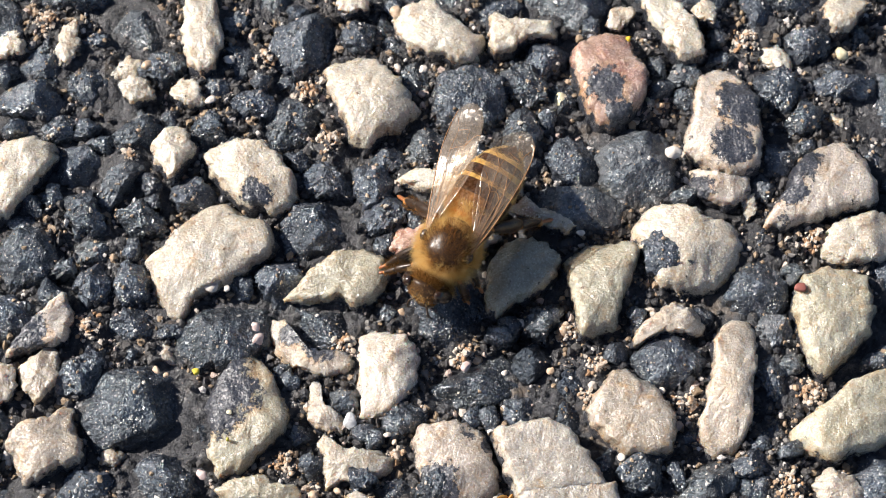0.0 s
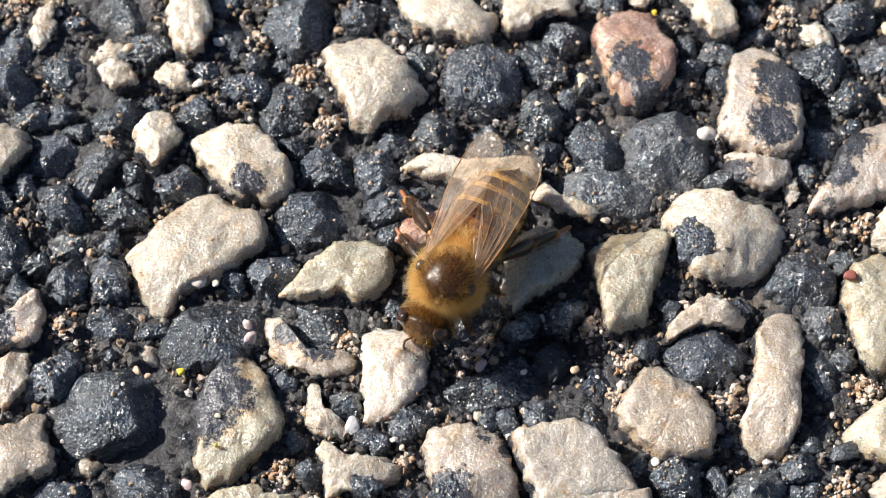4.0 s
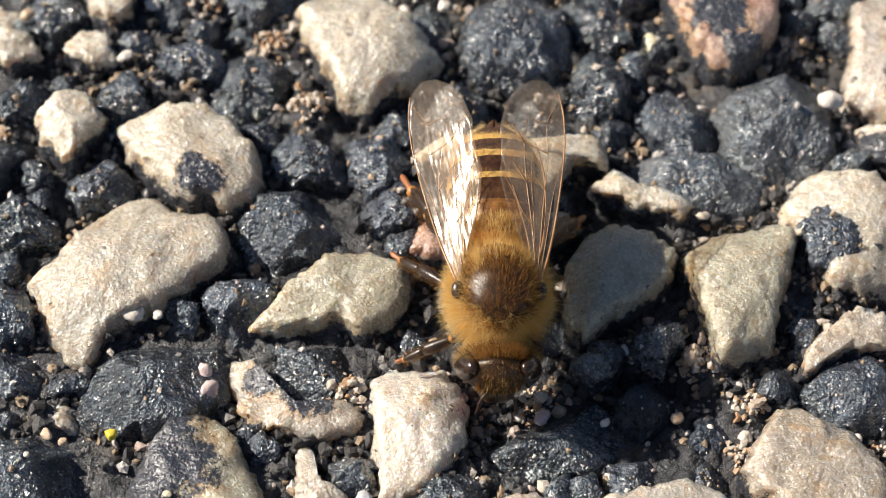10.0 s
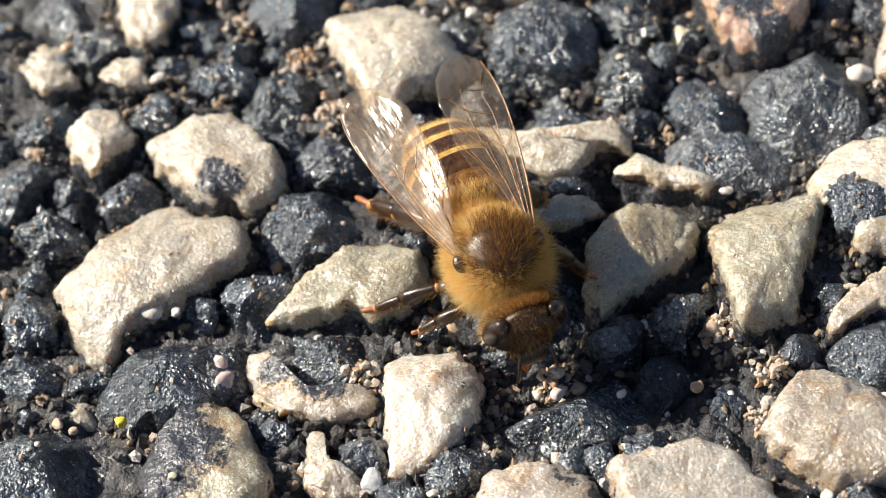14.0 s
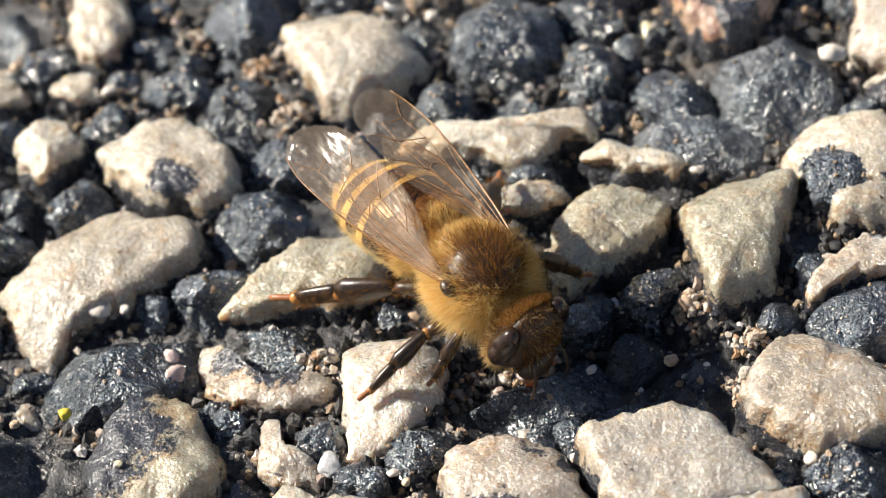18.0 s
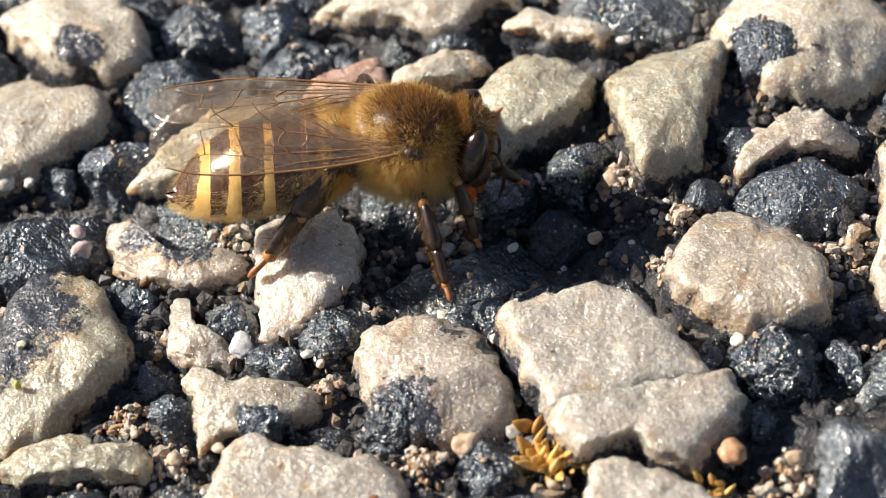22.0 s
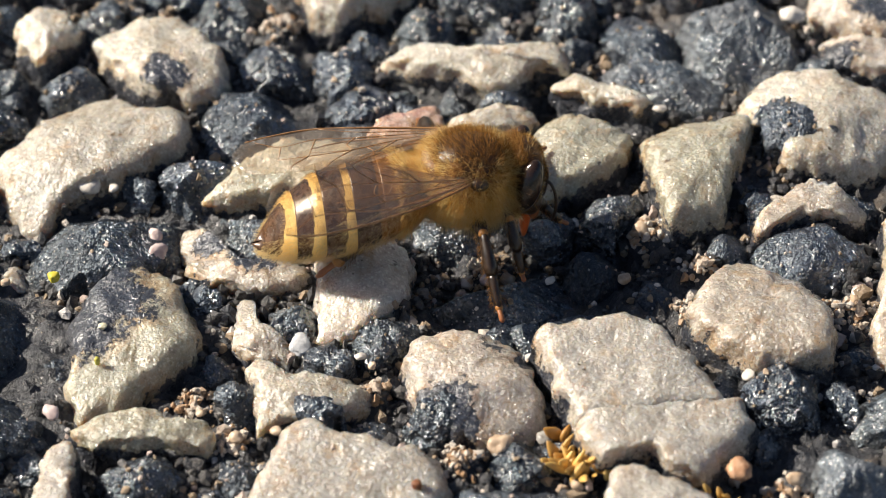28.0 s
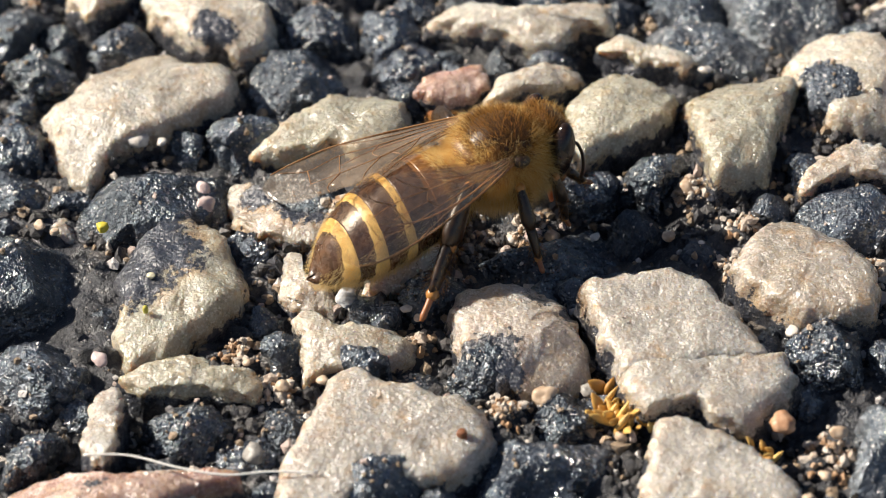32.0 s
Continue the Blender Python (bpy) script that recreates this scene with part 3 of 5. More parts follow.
chip("dark", -27.8, -1.2, 0.2, [(-1.7, -2.5), (1.7, -1.5), (2.3, 0.7), (0.1, 2.3), (-2.5, 0.9)])
chip("dark", -24.3, 2.5, 0.2, [(-0.5, -1.9), (1.8, -1.6), (0.6, 0.6), (-0.1, 2.3), (-1.8, 0.5)])
chip("dark", -20.2, 2.0, 0.0, [(-0.7, -1.3), (2.1, -0.8), (1.2, 0.5), (-0.5, 1.3), (-2.0, 0.4)])
chip("dark", 17.3, -7.4, 0.3, [(-1.8, -1.7), (0.5, -2.1), (2.5, -0.3), (2.1, 2.0), (-1.0, 1.8), (-2.2, 0.3)])
chip("dark", 23.7, -1.8, 0.3, [(-1.5, -1.6), (0.9, -2.4), (2.1, -0.6), (1.8, 3.2), (-0.6, 2.3), (-2.7, -0.8)])
chip("dark", 16.8, 0.3, 1.1, [(-0.8, -1.3), (0.6, -1.6), (1.5, -0.3), (0.8, 1.2), (-0.6, 1.6), (-1.4, 0.4)])
chip("blue", 7.7, -7.6, -0.9, [(-1.3, -1.2), (0.1, -1.4), (1.4, -0.1), (1.8, 1.6), (-0.4, 1.3), (-1.5, -0.2)])
chip("dark", 3.9, -9.6, -0.7, [(-3.1, -2.2), (-0.3, -1.7), (2.4, -0.7), (5.1, 1.0), (1.5, 3.0), (-1.6, 1.2), (-3.9, -0.6)])
chip("dark", -17.2, -17.2, 0.1, [(-2.3, -1.6), (0.8, -1.9), (3.3, -0.2), (2.0, 1.7), (-1.0, 1.6), (-2.8, 0.4)])
chip("dark", -13.0, 11.2, 0.3, [(-0.9, -1.0), (1.9, -0.7), (1.4, 0.7), (-0.7, 1.3), (-1.8, -0.2)])
chip("dark", -28.8, 10.9, 0.3, [(-2.2, -1.0), (1.5, -1.3), (2.6, 0.1), (0.8, 1.4), (-2.8, 0.8)])
chip("dark", -20.9, 8.5, 0.3, [(-1.3, -1.4), (1.1, -0.8), (2.2, 0.8), (-0.3, 1.4), (-1.8, -0.0)])
chip("dark", 25.4, 14.0, 0.3, [(-1.3, -1.0), (0.8, -1.8), (1.6, 0.1), (0.5, 1.9), (-1.6, 0.9)])
chip("dark", 30.2, 14.5, 0.3, [(-2.0, -0.9), (2.1, -0.7), (2.6, 0.7), (-2.8, 0.9)])
chip("dark", 27.1, 11.6, 0.3, [(-1.0, -1.0), (1.0, -1.0), (1.4, 0.6), (0.3, 1.7), (-1.6, -0.4)])
chip("dark", 27.7, 18.0, 0.2, [(-1.1, -1.6), (1.4, -1.0), (1.9, 1.1), (-0.6, 1.2), (-1.7, 0.3)])
chip("grey", -0.3, 8.2, 0.2, [(-0.8, -1.3), (1.2, -1.0), (1.5, 1.0), (-0.3, 1.4), (-1.5, -0.2)])
chip("dark", 15.6, -15.5, 0.3, [(-0.9, -1.3), (1.0, -1.2), (1.4, 1.2), (-0.2, 1.5), (-1.3, -0.1)])
chip("dark", 22.7, -14.9, 0.1, [(-1.1, -0.8), (2.0, -0.3), (0.9, 1.2), (-1.8, -0.1)])
chip("grey", -5.2, -11.2, -0.4, [(-0.6, -0.9), (0.8, -1.0), (1.3, 0.0), (-0.3, 1.2), (-1.2, 0.7)])
chip("dark", -10.4, -20.4, 0.2, [(-0.9, -1.3), (0.4, -1.4), (1.6, -0.1), (1.2, 1.4), (-0.8, 1.4), (-1.5, 0.0)])
chip("dark", -2.4, -23.2, 0.9, [(-1.1, -1.6), (1.1, -1.0), (1.6, 0.5), (0.7, 1.6), (-0.8, 1.0), (-1.6, -0.5)])
chip("dark", 3.7, -22.0, 0.1, [(-1.2, -2.0), (1.0, -1.4), (2.8, 0.7), (2.1, 2.1), (0.1, 1.2), (-1.9, 0.9), (-2.9, -1.5)])
chip("dark", -3.8, -16.7, 0.4, [(-0.3, -0.8), (1.1, -0.5), (0.1, 0.9), (-0.9, 0.4)])
chip("dark", 1.3, -17.1, 0.6, [(-0.2, -1.1), (1.2, -0.2), (0.9, 1.1), (-0.5, 1.1), (-1.4, -0.8)])
chip("grey", 17.5, -20.5, 0.6, [(-1.7, -2.9), (0.8, -3.4), (2.2, -1.5), (2.2, 2.4), (0.6, 3.8), (-0.6, 2.0), (-1.2, -0.5)])
chip("dark", -16.9, -18.0, 0.2, [(-1.3, -1.2), (0.1, -1.5), (1.8, -0.5), (1.3, 1.3), (-0.4, 1.6), (-1.6, 0.3)])
chip("dark", -16.5, -21.7, 0.2, [(-0.9, -1.4), (0.8, -0.5), (1.2, 1.0), (-0.0, 1.3), (-1.0, -0.5)])
chip("dark", 15.2, -14.9, 0.3, [(-0.5, -1.6), (1.2, 0.0), (1.1, 1.3), (-0.3, 1.0), (-1.4, -0.7)])
chip("blue", 10.7, -9.1, -0.9, [(-0.1, -1.4), (1.2, 0.0), (1.0, 1.4), (-0.8, 1.0), (-1.3, -1.1)])

# ---- the bee: x ahead, y to its left, z up; the origin lies in the middle of the thorax ----
BEE = [
    (0, 1.72, -1.30, 3.61, -118.0, -4.0),
    (1, 1.39, -4.09, 3.61, -103.5, -4.0),
    (2, 1.55, -4.77, 3.61, -98.0, -4.0),
    (3, 1.20, -4.90, 3.60, -117.0, -4.2),
    (5.5, 0.83, -3.95, 3.60, -114.0, -3.9),
    (6, 0.46, -4.84, 3.61, -112.0, -5.0),
    (7, 0.93, -3.99, 3.64, -104, -6.9),
    (8, 1.43, -4.49, 3.63, -95.5, -5.8),
    (9, 1.56, -4.53, 3.64, -93.2, -6.6),
    (10, 1.18, -4.85, 3.66, -91.0, -8.5),
    (11, 0.97, -4.23, 3.66, -88.0, -6.8),
    (12, 1.03, -4.00, 3.64, -83.0, -6.0),
    (13, 0.74, -4.62, 3.63, -75.7, -5.1),
    (14, 1.01, -4.44, 3.63, -69.4, -6.2),
    (16.5, 1.36, -6.12, 3.61, -63.4, -2.6),
    (17, 1.37, -6.60, 3.66, -62.0, -4.0),
    (18, 1.94, -7.27, 3.67, -52.0, -6.5),
    (19, 1.30, -5.20, 3.62, -35.0, -4.0),
    (20, 1.78, -6.90, 3.64, -29.0, -4.0),
    (21, 2.17, -6.93, 3.66, -4.5, -4.0),
    (22, 2.20, -6.60, 3.65, 4.0, -3.0),
    (23, 2.50, -6.50, 3.66, 5.0, -1.0),
    (24, 2.61, -7.23, 3.68, 6.7, -1.1),
    (24.5, 2.40, -6.54, 3.67, 8.5, -0.2),
    (27, 2.30, -7.25, 3.62, 5.3, 1.7),
    (28, 2.33, -6.70, 3.67, 13.0, 2.0),
    (29, 2.12, -6.88, 3.64, 19.5, 3.8),
    (30, 2.35, -7.20, 3.68, 26.0, 3.5),
    (31, 1.80, -7.60, 3.63, 30.5, 4.4),
    (32, 1.67, -8.34, 3.67, 32.5, 5.4),
]


def chitin(name, lo, hi, rough):
    m = Mat(name, rough, IOR=1.55)
    m.base(m.mix(m.ramp(m.noise(0.5, 4), 0.3, 0.7), lo, hi))
    m.rough(m.ramp(m.noise(0.25, 3), 0.3, 0.7, rough - 0.08, rough + 0.12))
    m.bump(m.noise(0.09, 3), 0.012, 0.8)
    return m.m


def hairy(name, lo, hi):
    m = Mat(name, 0.45)
    c = m.mix(m.geo.outputs["Random Per Island"], lo, hi)
    m.base(c)
    through_hair = m.t.nodes.new("ShaderNodeBsdfTranslucent")
    m.link(c, through_hair.inputs[0])
    both = m.t.nodes.new("ShaderNodeMixShader")
    both.inputs[0].default_value = 0.78
    m.link(m.p.outputs[0], both.inputs[1]), m.link(through_hair.outputs[0], both.inputs[2])
    thin, gaps = m.t.nodes.new("ShaderNodeMixShader"), m.t.nodes.new("ShaderNodeBsdfTransparent")
    thin.inputs[0].default_value = 0.38
    m.link(both.outputs[0], thin.inputs[1]), m.link(gaps.outputs[0], thin.inputs[2])
    m.link(thin.outputs[0], m.t.nodes["Material Output"].inputs[0])
    return m.m


DARK = chitin("dark_brown_chitin", (0.018, 0.010, 0.006), (0.05, 0.026, 0.012), 0.32)
BAND = chitin("brown_band", (0.035, 0.016, 0.007), (0.11, 0.05, 0.018), 0.26)
BACK = chitin("dull_brown_chitin", (0.022, 0.011, 0.005), (0.06, 0.03, 0.012), 0.34)
BROWN = chitin("amber_brown_chitin", (0.28, 0.11, 0.025), (0.46, 0.21, 0.05), 0.34)
YELLOW = chitin("yellow_band", (0.70, 0.47, 0.13), (0.90, 0.69, 0.28), 0.34)
HEAD_BROWN = chitin("dark_head_chitin", (0.020, 0.010, 0.005), (0.06, 0.03, 0.012), 0.36)
DEEP_AMBER = chitin("deep_amber_ring", (0.12, 0.052, 0.014), (0.30, 0.14, 0.036), 0.26)
FLANK = chitin("amber_flank", (0.11, 0.05, 0.015), (0.22, 0.11, 0.03), 0.5)
EYE = chitin("black_eye", (0.012, 0.007, 0.005), (0.035, 0.018, 0.010), 0.14)
LEGS_BROWN = chitin("glossy_brown_chitin", (0.010, 0.006, 0.004), (0.038, 0.019, 0.008), 0.34)
RUST = chitin("rust_brown_claw", (0.22, 0.07, 0.02), (0.36, 0.14, 0.05), 0.4)
TONGUE = chitin("orange_red_tongue", (0.62, 0.10, 0.02), (0.75, 0.18, 0.04), 0.35)
GOLD = hairy("golden_fur", (0.84, 0.52, 0.14), (1.0, 0.90, 0.52))
TAWNY = hairy("tawny_fur", (0.20, 0.09, 0.025), (0.55, 0.31, 0.09))
BLOND = hairy("pale_blond_fur", (0.88, 0.66, 0.30), (1.0, 0.90, 0.60))

m = Mat("wing_membrane", 0.5)
along = m.t.nodes.new("ShaderNodeVectorMath")
along.operation = "MULTIPLY"
m.link(m.at, along.inputs[0])
along.inputs[1].default_value = (0.22, 1.0, 1.0)
tone = m.mix(m.noise(1.6, 2), (0.58, 0.45, 0.33), (0.78, 0.66, 0.54))
m.base(tone).bump(m.noise(1.3, 2), 0.06, 1.0).bump(m.noise(0.55, 2, 0.5, along.outputs[0]), 0.09, 1.0)
clear, body, shine, skin = (m.t.nodes.new("ShaderNode" + k) for k in ("BsdfTransparent", "MixShader", "BsdfGlossy", "MixShader"))
clear.inputs[0].default_value = (0.96, 0.92, 0.86, 1)
m.put(m.ramp(m.noise(2.0, 3), 0.3, 0.7, 0.045, 0.11), body.inputs[0])
m.link(clear.outputs[0], body.inputs[1]), m.link(m.p.outputs[0], body.inputs[2])
shine.inputs["Roughness"].default_value = 0.17
m.link(m.p.inputs["Normal"].links[0].from_socket, shine.inputs["Normal"])
skin.inputs[0].default_value = 0.034
m.link(body.outputs[0], skin.inputs[1]), m.link(shine.outputs[0], skin.inputs[2])
m.link(skin.outputs[0], m.t.nodes["Material Output"].inputs[0])
MEMBRANE = m.m
VEIN = chitin("wing_vein", (0.17, 0.08, 0.028), (0.36, 0.19, 0.075), 0.3)


def ellipsoid(centre, radii, turn=(0, 0, 0), u=32, v=20, lumps=0.0):
    """Points, normals and faces of a slightly uneven ellipsoid, in millimetres."""
    rot = Euler([radians(a) for a in turn]).to_matrix()
    pts, faces = [], []
    for j in range(v + 1):
        for i in range(u):
            a, b = 2 * math.pi * i / u, math.pi * j / v
            d = Vector((math.sin(b) * math.cos(a), math.sin(b) * math.sin(a), math.cos(b)))
            k = 1 + lumps * noise.noise(d * 2.1)
            pts.append(Vector(centre) + rot @ Vector((d.x * radii[0] * k, d.y * radii[1] * k, d.z * radii[2] * k)))
    for j in range(v):
        faces += [(j * u + i, (j + 1) * u + i, (j + 1) * u + (i + 1) % u, j * u + (i + 1) % u) for i in range(u)]
    return pts, faces


def solid(name, shapes, mat, parent, label="", at=None, index=None):
    verts, faces = [], []
    for p, f in shapes:
        k = len(verts)
        verts += [v * K for v in p]
        faces += [tuple(k + i for i in g) for g in f]
    return part(name, mesh(name, verts, faces, mat, index=index), parent, label, at)


def tube(points, radii, sides=10, flat=1.0):
    """A tapered tube through the points; flat squashes it sideways."""
    pts, faces = [], []
    points = [Vector(p) for p in points]
    for k, p in enumerate(points):
        d = (points[min(k + 1, len(points) - 1)] - points[max(k - 1, 0)]).normalized()
        side = d.cross(Vector((0.03, 0.05, 1))).normalized()
        up = side.cross(d)
        for i in range(sides):
            a = 2 * math.pi * i / sides
            pts.append(p + radii[k] * (math.cos(a) * side * flat + math.sin(a) * up))
    for k in range(len(points) - 1):
        faces += [(k * sides + i, k * sides + (i + 1) % sides, (k + 1) * sides + (i + 1) % sides, (k + 1) * sides + i) for i in range(sides)]
    last = (len(points) - 1) * sides
    faces += [tuple(range(sides - 1, -1, -1)), tuple(range(last, last + sides))]
    return pts, faces


def smooth_path(points, steps=6):
    p = [Vector(v) for v in points]
    p = [p[0] * 2 - p[1]] + p + [p[-1] * 2 - p[-2]]
    out = []
    for k in range(1, len(p) - 2):
        for s in range(steps):
            t = s / steps
            a, b, c, d = p[k - 1], p[k], p[k + 1], p[k + 2]
            out.append(0.5 * (2 * b + (c - a) * t + (2 * a - 5 * b + 4 * c - d) * t * t + (3 * b - a - 3 * c + d) * t**3))
    return out + [p[-2]]


def fur(name, roots, mat, parent, length, lean=(-0.5, 0, 0), width=0.010, wild=0.3, label=""):
    """One thin bent cone for each root (place, outward way, length factor)."""
    verts, faces = [], []
    for p, out, k in roots:
        way = (out + Vector(lean) + wild * Vector(np.random.normal(size=3))).normalized()
        side = way.orthogonal().normalized()
        other = way.cross(side)
        ln, b = length * k * random.uniform(0.7, 1.25), len(verts)
        droop = Vector((0, 0, -0.12 * ln))
        for f, w in ((0.0, width), (0.55, width * 0.8)):
            q = p + way * ln * f + droop * f * f
            verts += [(q + side * w) * K, (q + (other * 0.87 - side * 0.5) * w) * K, (q - (other * 0.87 + side * 0.5) * w) * K]
        verts.append((p + way * ln + droop) * K)
        for i in range(3):
            j = (i + 1) % 3
            faces += [(b + i, b + j, b + 3 + j, b + 3 + i), (b + 3 + i, b + 3 + j, b + 6)]
    return part(name, mesh(name, verts, faces, mat), parent, label)


def scatter_on(centre, radii, count, keep, turn=(0, 0, 0)):
    rot = Euler([radians(a) for a in turn]).to_matrix()
    out = []
    while len(out) < count:
        d = Vector(np.random.normal(size=3)).normalized()
        p = Vector(centre) + rot @ Vector((d.x * radii[0], d.y * radii[1], d.z * radii[2]))
        w = (rot @ Vector((d.x / radii[0], d.y / radii[1], d.z / radii[2]))).normalized()
        k = keep(p, w)
        if k > 0:
            out.append((p, w, k))
    return out


bee = tagged(new("honey_bee"), "golden-brown furry honey bee with striped abdomen on asphalt", "bee")
cam.data.dof.focus_object = bee

# thorax
TH = (2.05, 1.8, 1.75)
disc = lambda p: math.hypot((p.x - 0.3) / 1.45, p.y / 1.35) + 0.3 * noise.noise(p * 1.7) if p.z > 0.6 else 9
shell = [ellipsoid((0, 0, 0), TH, u=48, v=32, lumps=0.04), ellipsoid((-1.35, 0, 0.95), (0.55, 1.0, 0.5), (0, -20, 0), 20, 12)]
shield = [0 if k == 0 and disc(p[f[0]]) < 1.05 else 1 for k, (p, faces) in enumerate(shell) for f in faces]
thorax = solid("thorax", shell, [BACK, FLANK], bee, "dark brown thorax with a bare back", index=shield)
fur("fur", scatter_on((0, 0, 0), TH, 13000, lambda p, w: 0 if disc(p) < random.uniform(0.85, 1.2) else min(1.0, 0.6 + 0.35 * (disc(p) - 1)) if p.z > -0.9 else 0.9), GOLD, thorax, 0.86, (-0.25, 0, 0.1), 0.0072, 0.5, label="dense golden fur")
fur("back_fur", scatter_on((0, 0, 0), TH, 3000, lambda p, w: 1 if disc(p) < 1.2 else 0), TAWNY, thorax, 0.5, (-0.4, 0, 0.2), 0.0062, label="short brown fur")
fur("chest_fur", scatter_on((0.2, 0, -0.25), (1.9, 1.75, 1.6), 5500, lambda p, w: 1 if p.z < -0.25 + 0.3 * noise.noise(p) else 0), BLOND, thorax, 1.0, (-0.2, 0, -0.1), 0.007, label="pale fur under the thorax")
for s in (1, -1):
    solid("wing_root", [ellipsoid((0.25, 1.75 * s, 0.8), (0.42, 0.3, 0.28), (0, 20, 0), 14, 10)], DARK, thorax, "glossy dark wing root")

# head, bent towards the ground
HC, HR, HT = (2.75, 0, -1.05), (0.98, 1.65, 1.78), (0, 18, 0)
head = solid("head", [ellipsoid(HC, HR, HT, lumps=0.05), ellipsoid((3.15, 0, -2.45), (0.6, 0.85, 0.75), (0, 20, 0), 18, 12)], HEAD_BROWN, bee, "brown head bent down to the ground")
fur("face_fur", scatter_on(HC, HR, 6000, lambda p, w: 0 if abs(p.y) > 0.95 and p.x > 2.5 else 0.9 if p.x < 2.2 else 0.45, HT), TAWNY, head, 0.4, (0.1, 0, 0.1), 0.0065, label="short brown face fur")
fur("brow_fur", scatter_on(HC, HR, 600, lambda p, w: 0 if abs(p.y) > 0.75 and p.x > 2.5 else 1, HT), GOLD, head, 0.4, (0.1, 0, 0.2), 0.006, label="golden hairs on the face")
fur("rim_fur", scatter_on(HC, (0.9, 1.62, 1.7), 2600, lambda p, w: 1 if p.x < 2.45 else 0, HT), BLOND, head, 0.55, (0.1, 0, 0.1), 0.0065, label="pale fur behind the eyes")
fur("crown_fur", scatter_on(HC, HR, 5000, lambda p, w: 1 if p.z > -1.6 and p.x < 3.0 and (abs(p.y) < 1 or p.x < 2.35) else 0, HT), TAWNY, head, 0.5, (0.2, 0, 0.4), 0.007)
for s in (1, -1):
    solid("eye", [ellipsoid((2.92, 1.3 * s, -0.56), (0.56, 0.54, 1.24), (14 * s, 20, 10 * s), 26, 18)], EYE, head, "large glossy black compound eye")
    solid("antenna", [tube(smooth_path([(3.55, 0.28 * s, -1.3), (3.85, 0.5 * s, -1.25), (4.05, 0.7 * s, -1.4), (4.17, 0.8 * s, -2.0), (4.12, 0.85 * s, -2.7), (3.95, 0.85 * s, -3.3)]), [0.06] * 8 + [0.075] * 23, 8)], DARK, head, "bent dark antenna")
    solid("mandible", [ellipsoid((3.3, 0.35 * s, -3.0), (0.22, 0.2, 0.42), (12 * s, 20, 0), 12, 10)], RUST, head, "rust-brown jaw")
solid("tongue", [tube(smooth_path([(3.05, 0, -2.8), (2.9, -0.1, -3.6), (2.8, -0.1, -4.6)], 5), [0.3, 0.3, 0.29, 0.28, 0.26, 0.25, 0.23, 0.2, 0.17, 0.13, 0.08], 10)], TONGUE, head, "orange-red tongue reaching to the ground")

# abdomen in overlapping rings
AX0, AXL = -1.55, 7.7


def belly(u, a):
    """A point of the abdomen: u along it from the waist, a round it from the back's middle."""
    r = np.interp(u, [0, 0.06, 0.18, 0.34, 0.5, 0.66, 0.8, 0.91, 0.97, 1.0], [0.55, 1.25, 1.85, 2.06, 2.08, 1.92, 1.55, 1.0, 0.5, 0.04])
    z = -0.35 - 0.25 * u - 1.15 * u * u
    low = 0.92 if math.cos(a) > 0 else 0.78
    return Vector((AX0 - AXL * u + 0.25 * u * math.cos(a), r * math.sin(a), z + r * low * math.cos(a)))


abdomen = new("abdomen")
abdomen.parent = bee
tagged(abdomen, "banded brown and yellow abdomen")
EDGES = [0.0, 0.12, 0.29, 0.46, 0.63, 0.79, 1.0]
bands = ((BROWN, BROWN), (DEEP_AMBER, DEEP_AMBER), (DEEP_AMBER, BAND), (YELLOW, BAND), (YELLOW, BAND), (YELLOW, BAND))
for k in range(6):
    u0, u1 = EDGES[k], EDGES[k + 1]
    split = (0.5, 0.3, 0.2, 0.36, 0.5, 0.42)[k]
    steps = [i / 28 for i in range(29)]
    us = [u0 + (u1 - u0) * f for f in steps] + [u1 + 0.006 * (k < 5)]
    flare = [1.0 + 0.024 * f for f in steps] + [0.95 if k < 5 else 1.0]
    pts, faces, idx = [], [], []
    for j, (u, f) in enumerate(zip(us, flare)):
        mid = belly(u, 0) * 0.5 + belly(u, math.pi) * 0.5
        for i in range(72):
            v = belly(min(u, 1.0), 2 * math.pi * i / 72)
            pts.append(mid + (v - mid) * f + Vector((0.02 * noise.noise(v * 3), 0, 0)))
    for j in range(len(us) - 1):
        for i in range(72):
            faces.append((j * 72 + i, (j + 1) * 72 + i, (j + 1) * 72 + (i + 1) % 72, j * 72 + (i + 1) % 72))
            wide = split * (1 + 0.16 * noise.noise(Vector((i * 0.33, k * 3, 0)))) * (0.62 + 0.55 * abs(math.sin(math.pi * (i + 0.5) / 72)) ** 1.5)
            idx.append(0 if j / 28 < wide else 1)
    solid("tergite", [(pts, faces)], list(bands[k]), abdomen, ("furry brown first ring", "smooth brown ring", "yellow and dark brown ring", "yellow and dark brown ring", "yellow and dark brown ring", "dark pointed last ring")[k], index=idx)


def belly_roots(count, lo, hi, pick):
    out = []
    while len(out) < count:
        u, a = random.uniform(lo, hi), random.uniform(-math.pi, math.pi)
        k = pick(u, a)
        if k > 0:
            p = belly(u, a)
            side, along = belly(u, a + 0.02) - p, belly(min(1, u + 0.01), a) - p
            w = side.cross(along).normalized()
            mid = belly(u, 0) * 0.5 + belly(u, math.pi) * 0.5
            out.append((p, w if w.dot(p - mid) > 0 else -w, k))
    return out


def on_band(u, a):
    for k in range(3, 6):
        f = (u - EDGES[k]) / (EDGES[k + 1] - EDGES[k])
        if 0 <= f <= (0.30 + 0.3 * abs(math.sin(a / 2))) * random.uniform(0.6, 1.1):
            return 1
    return 0


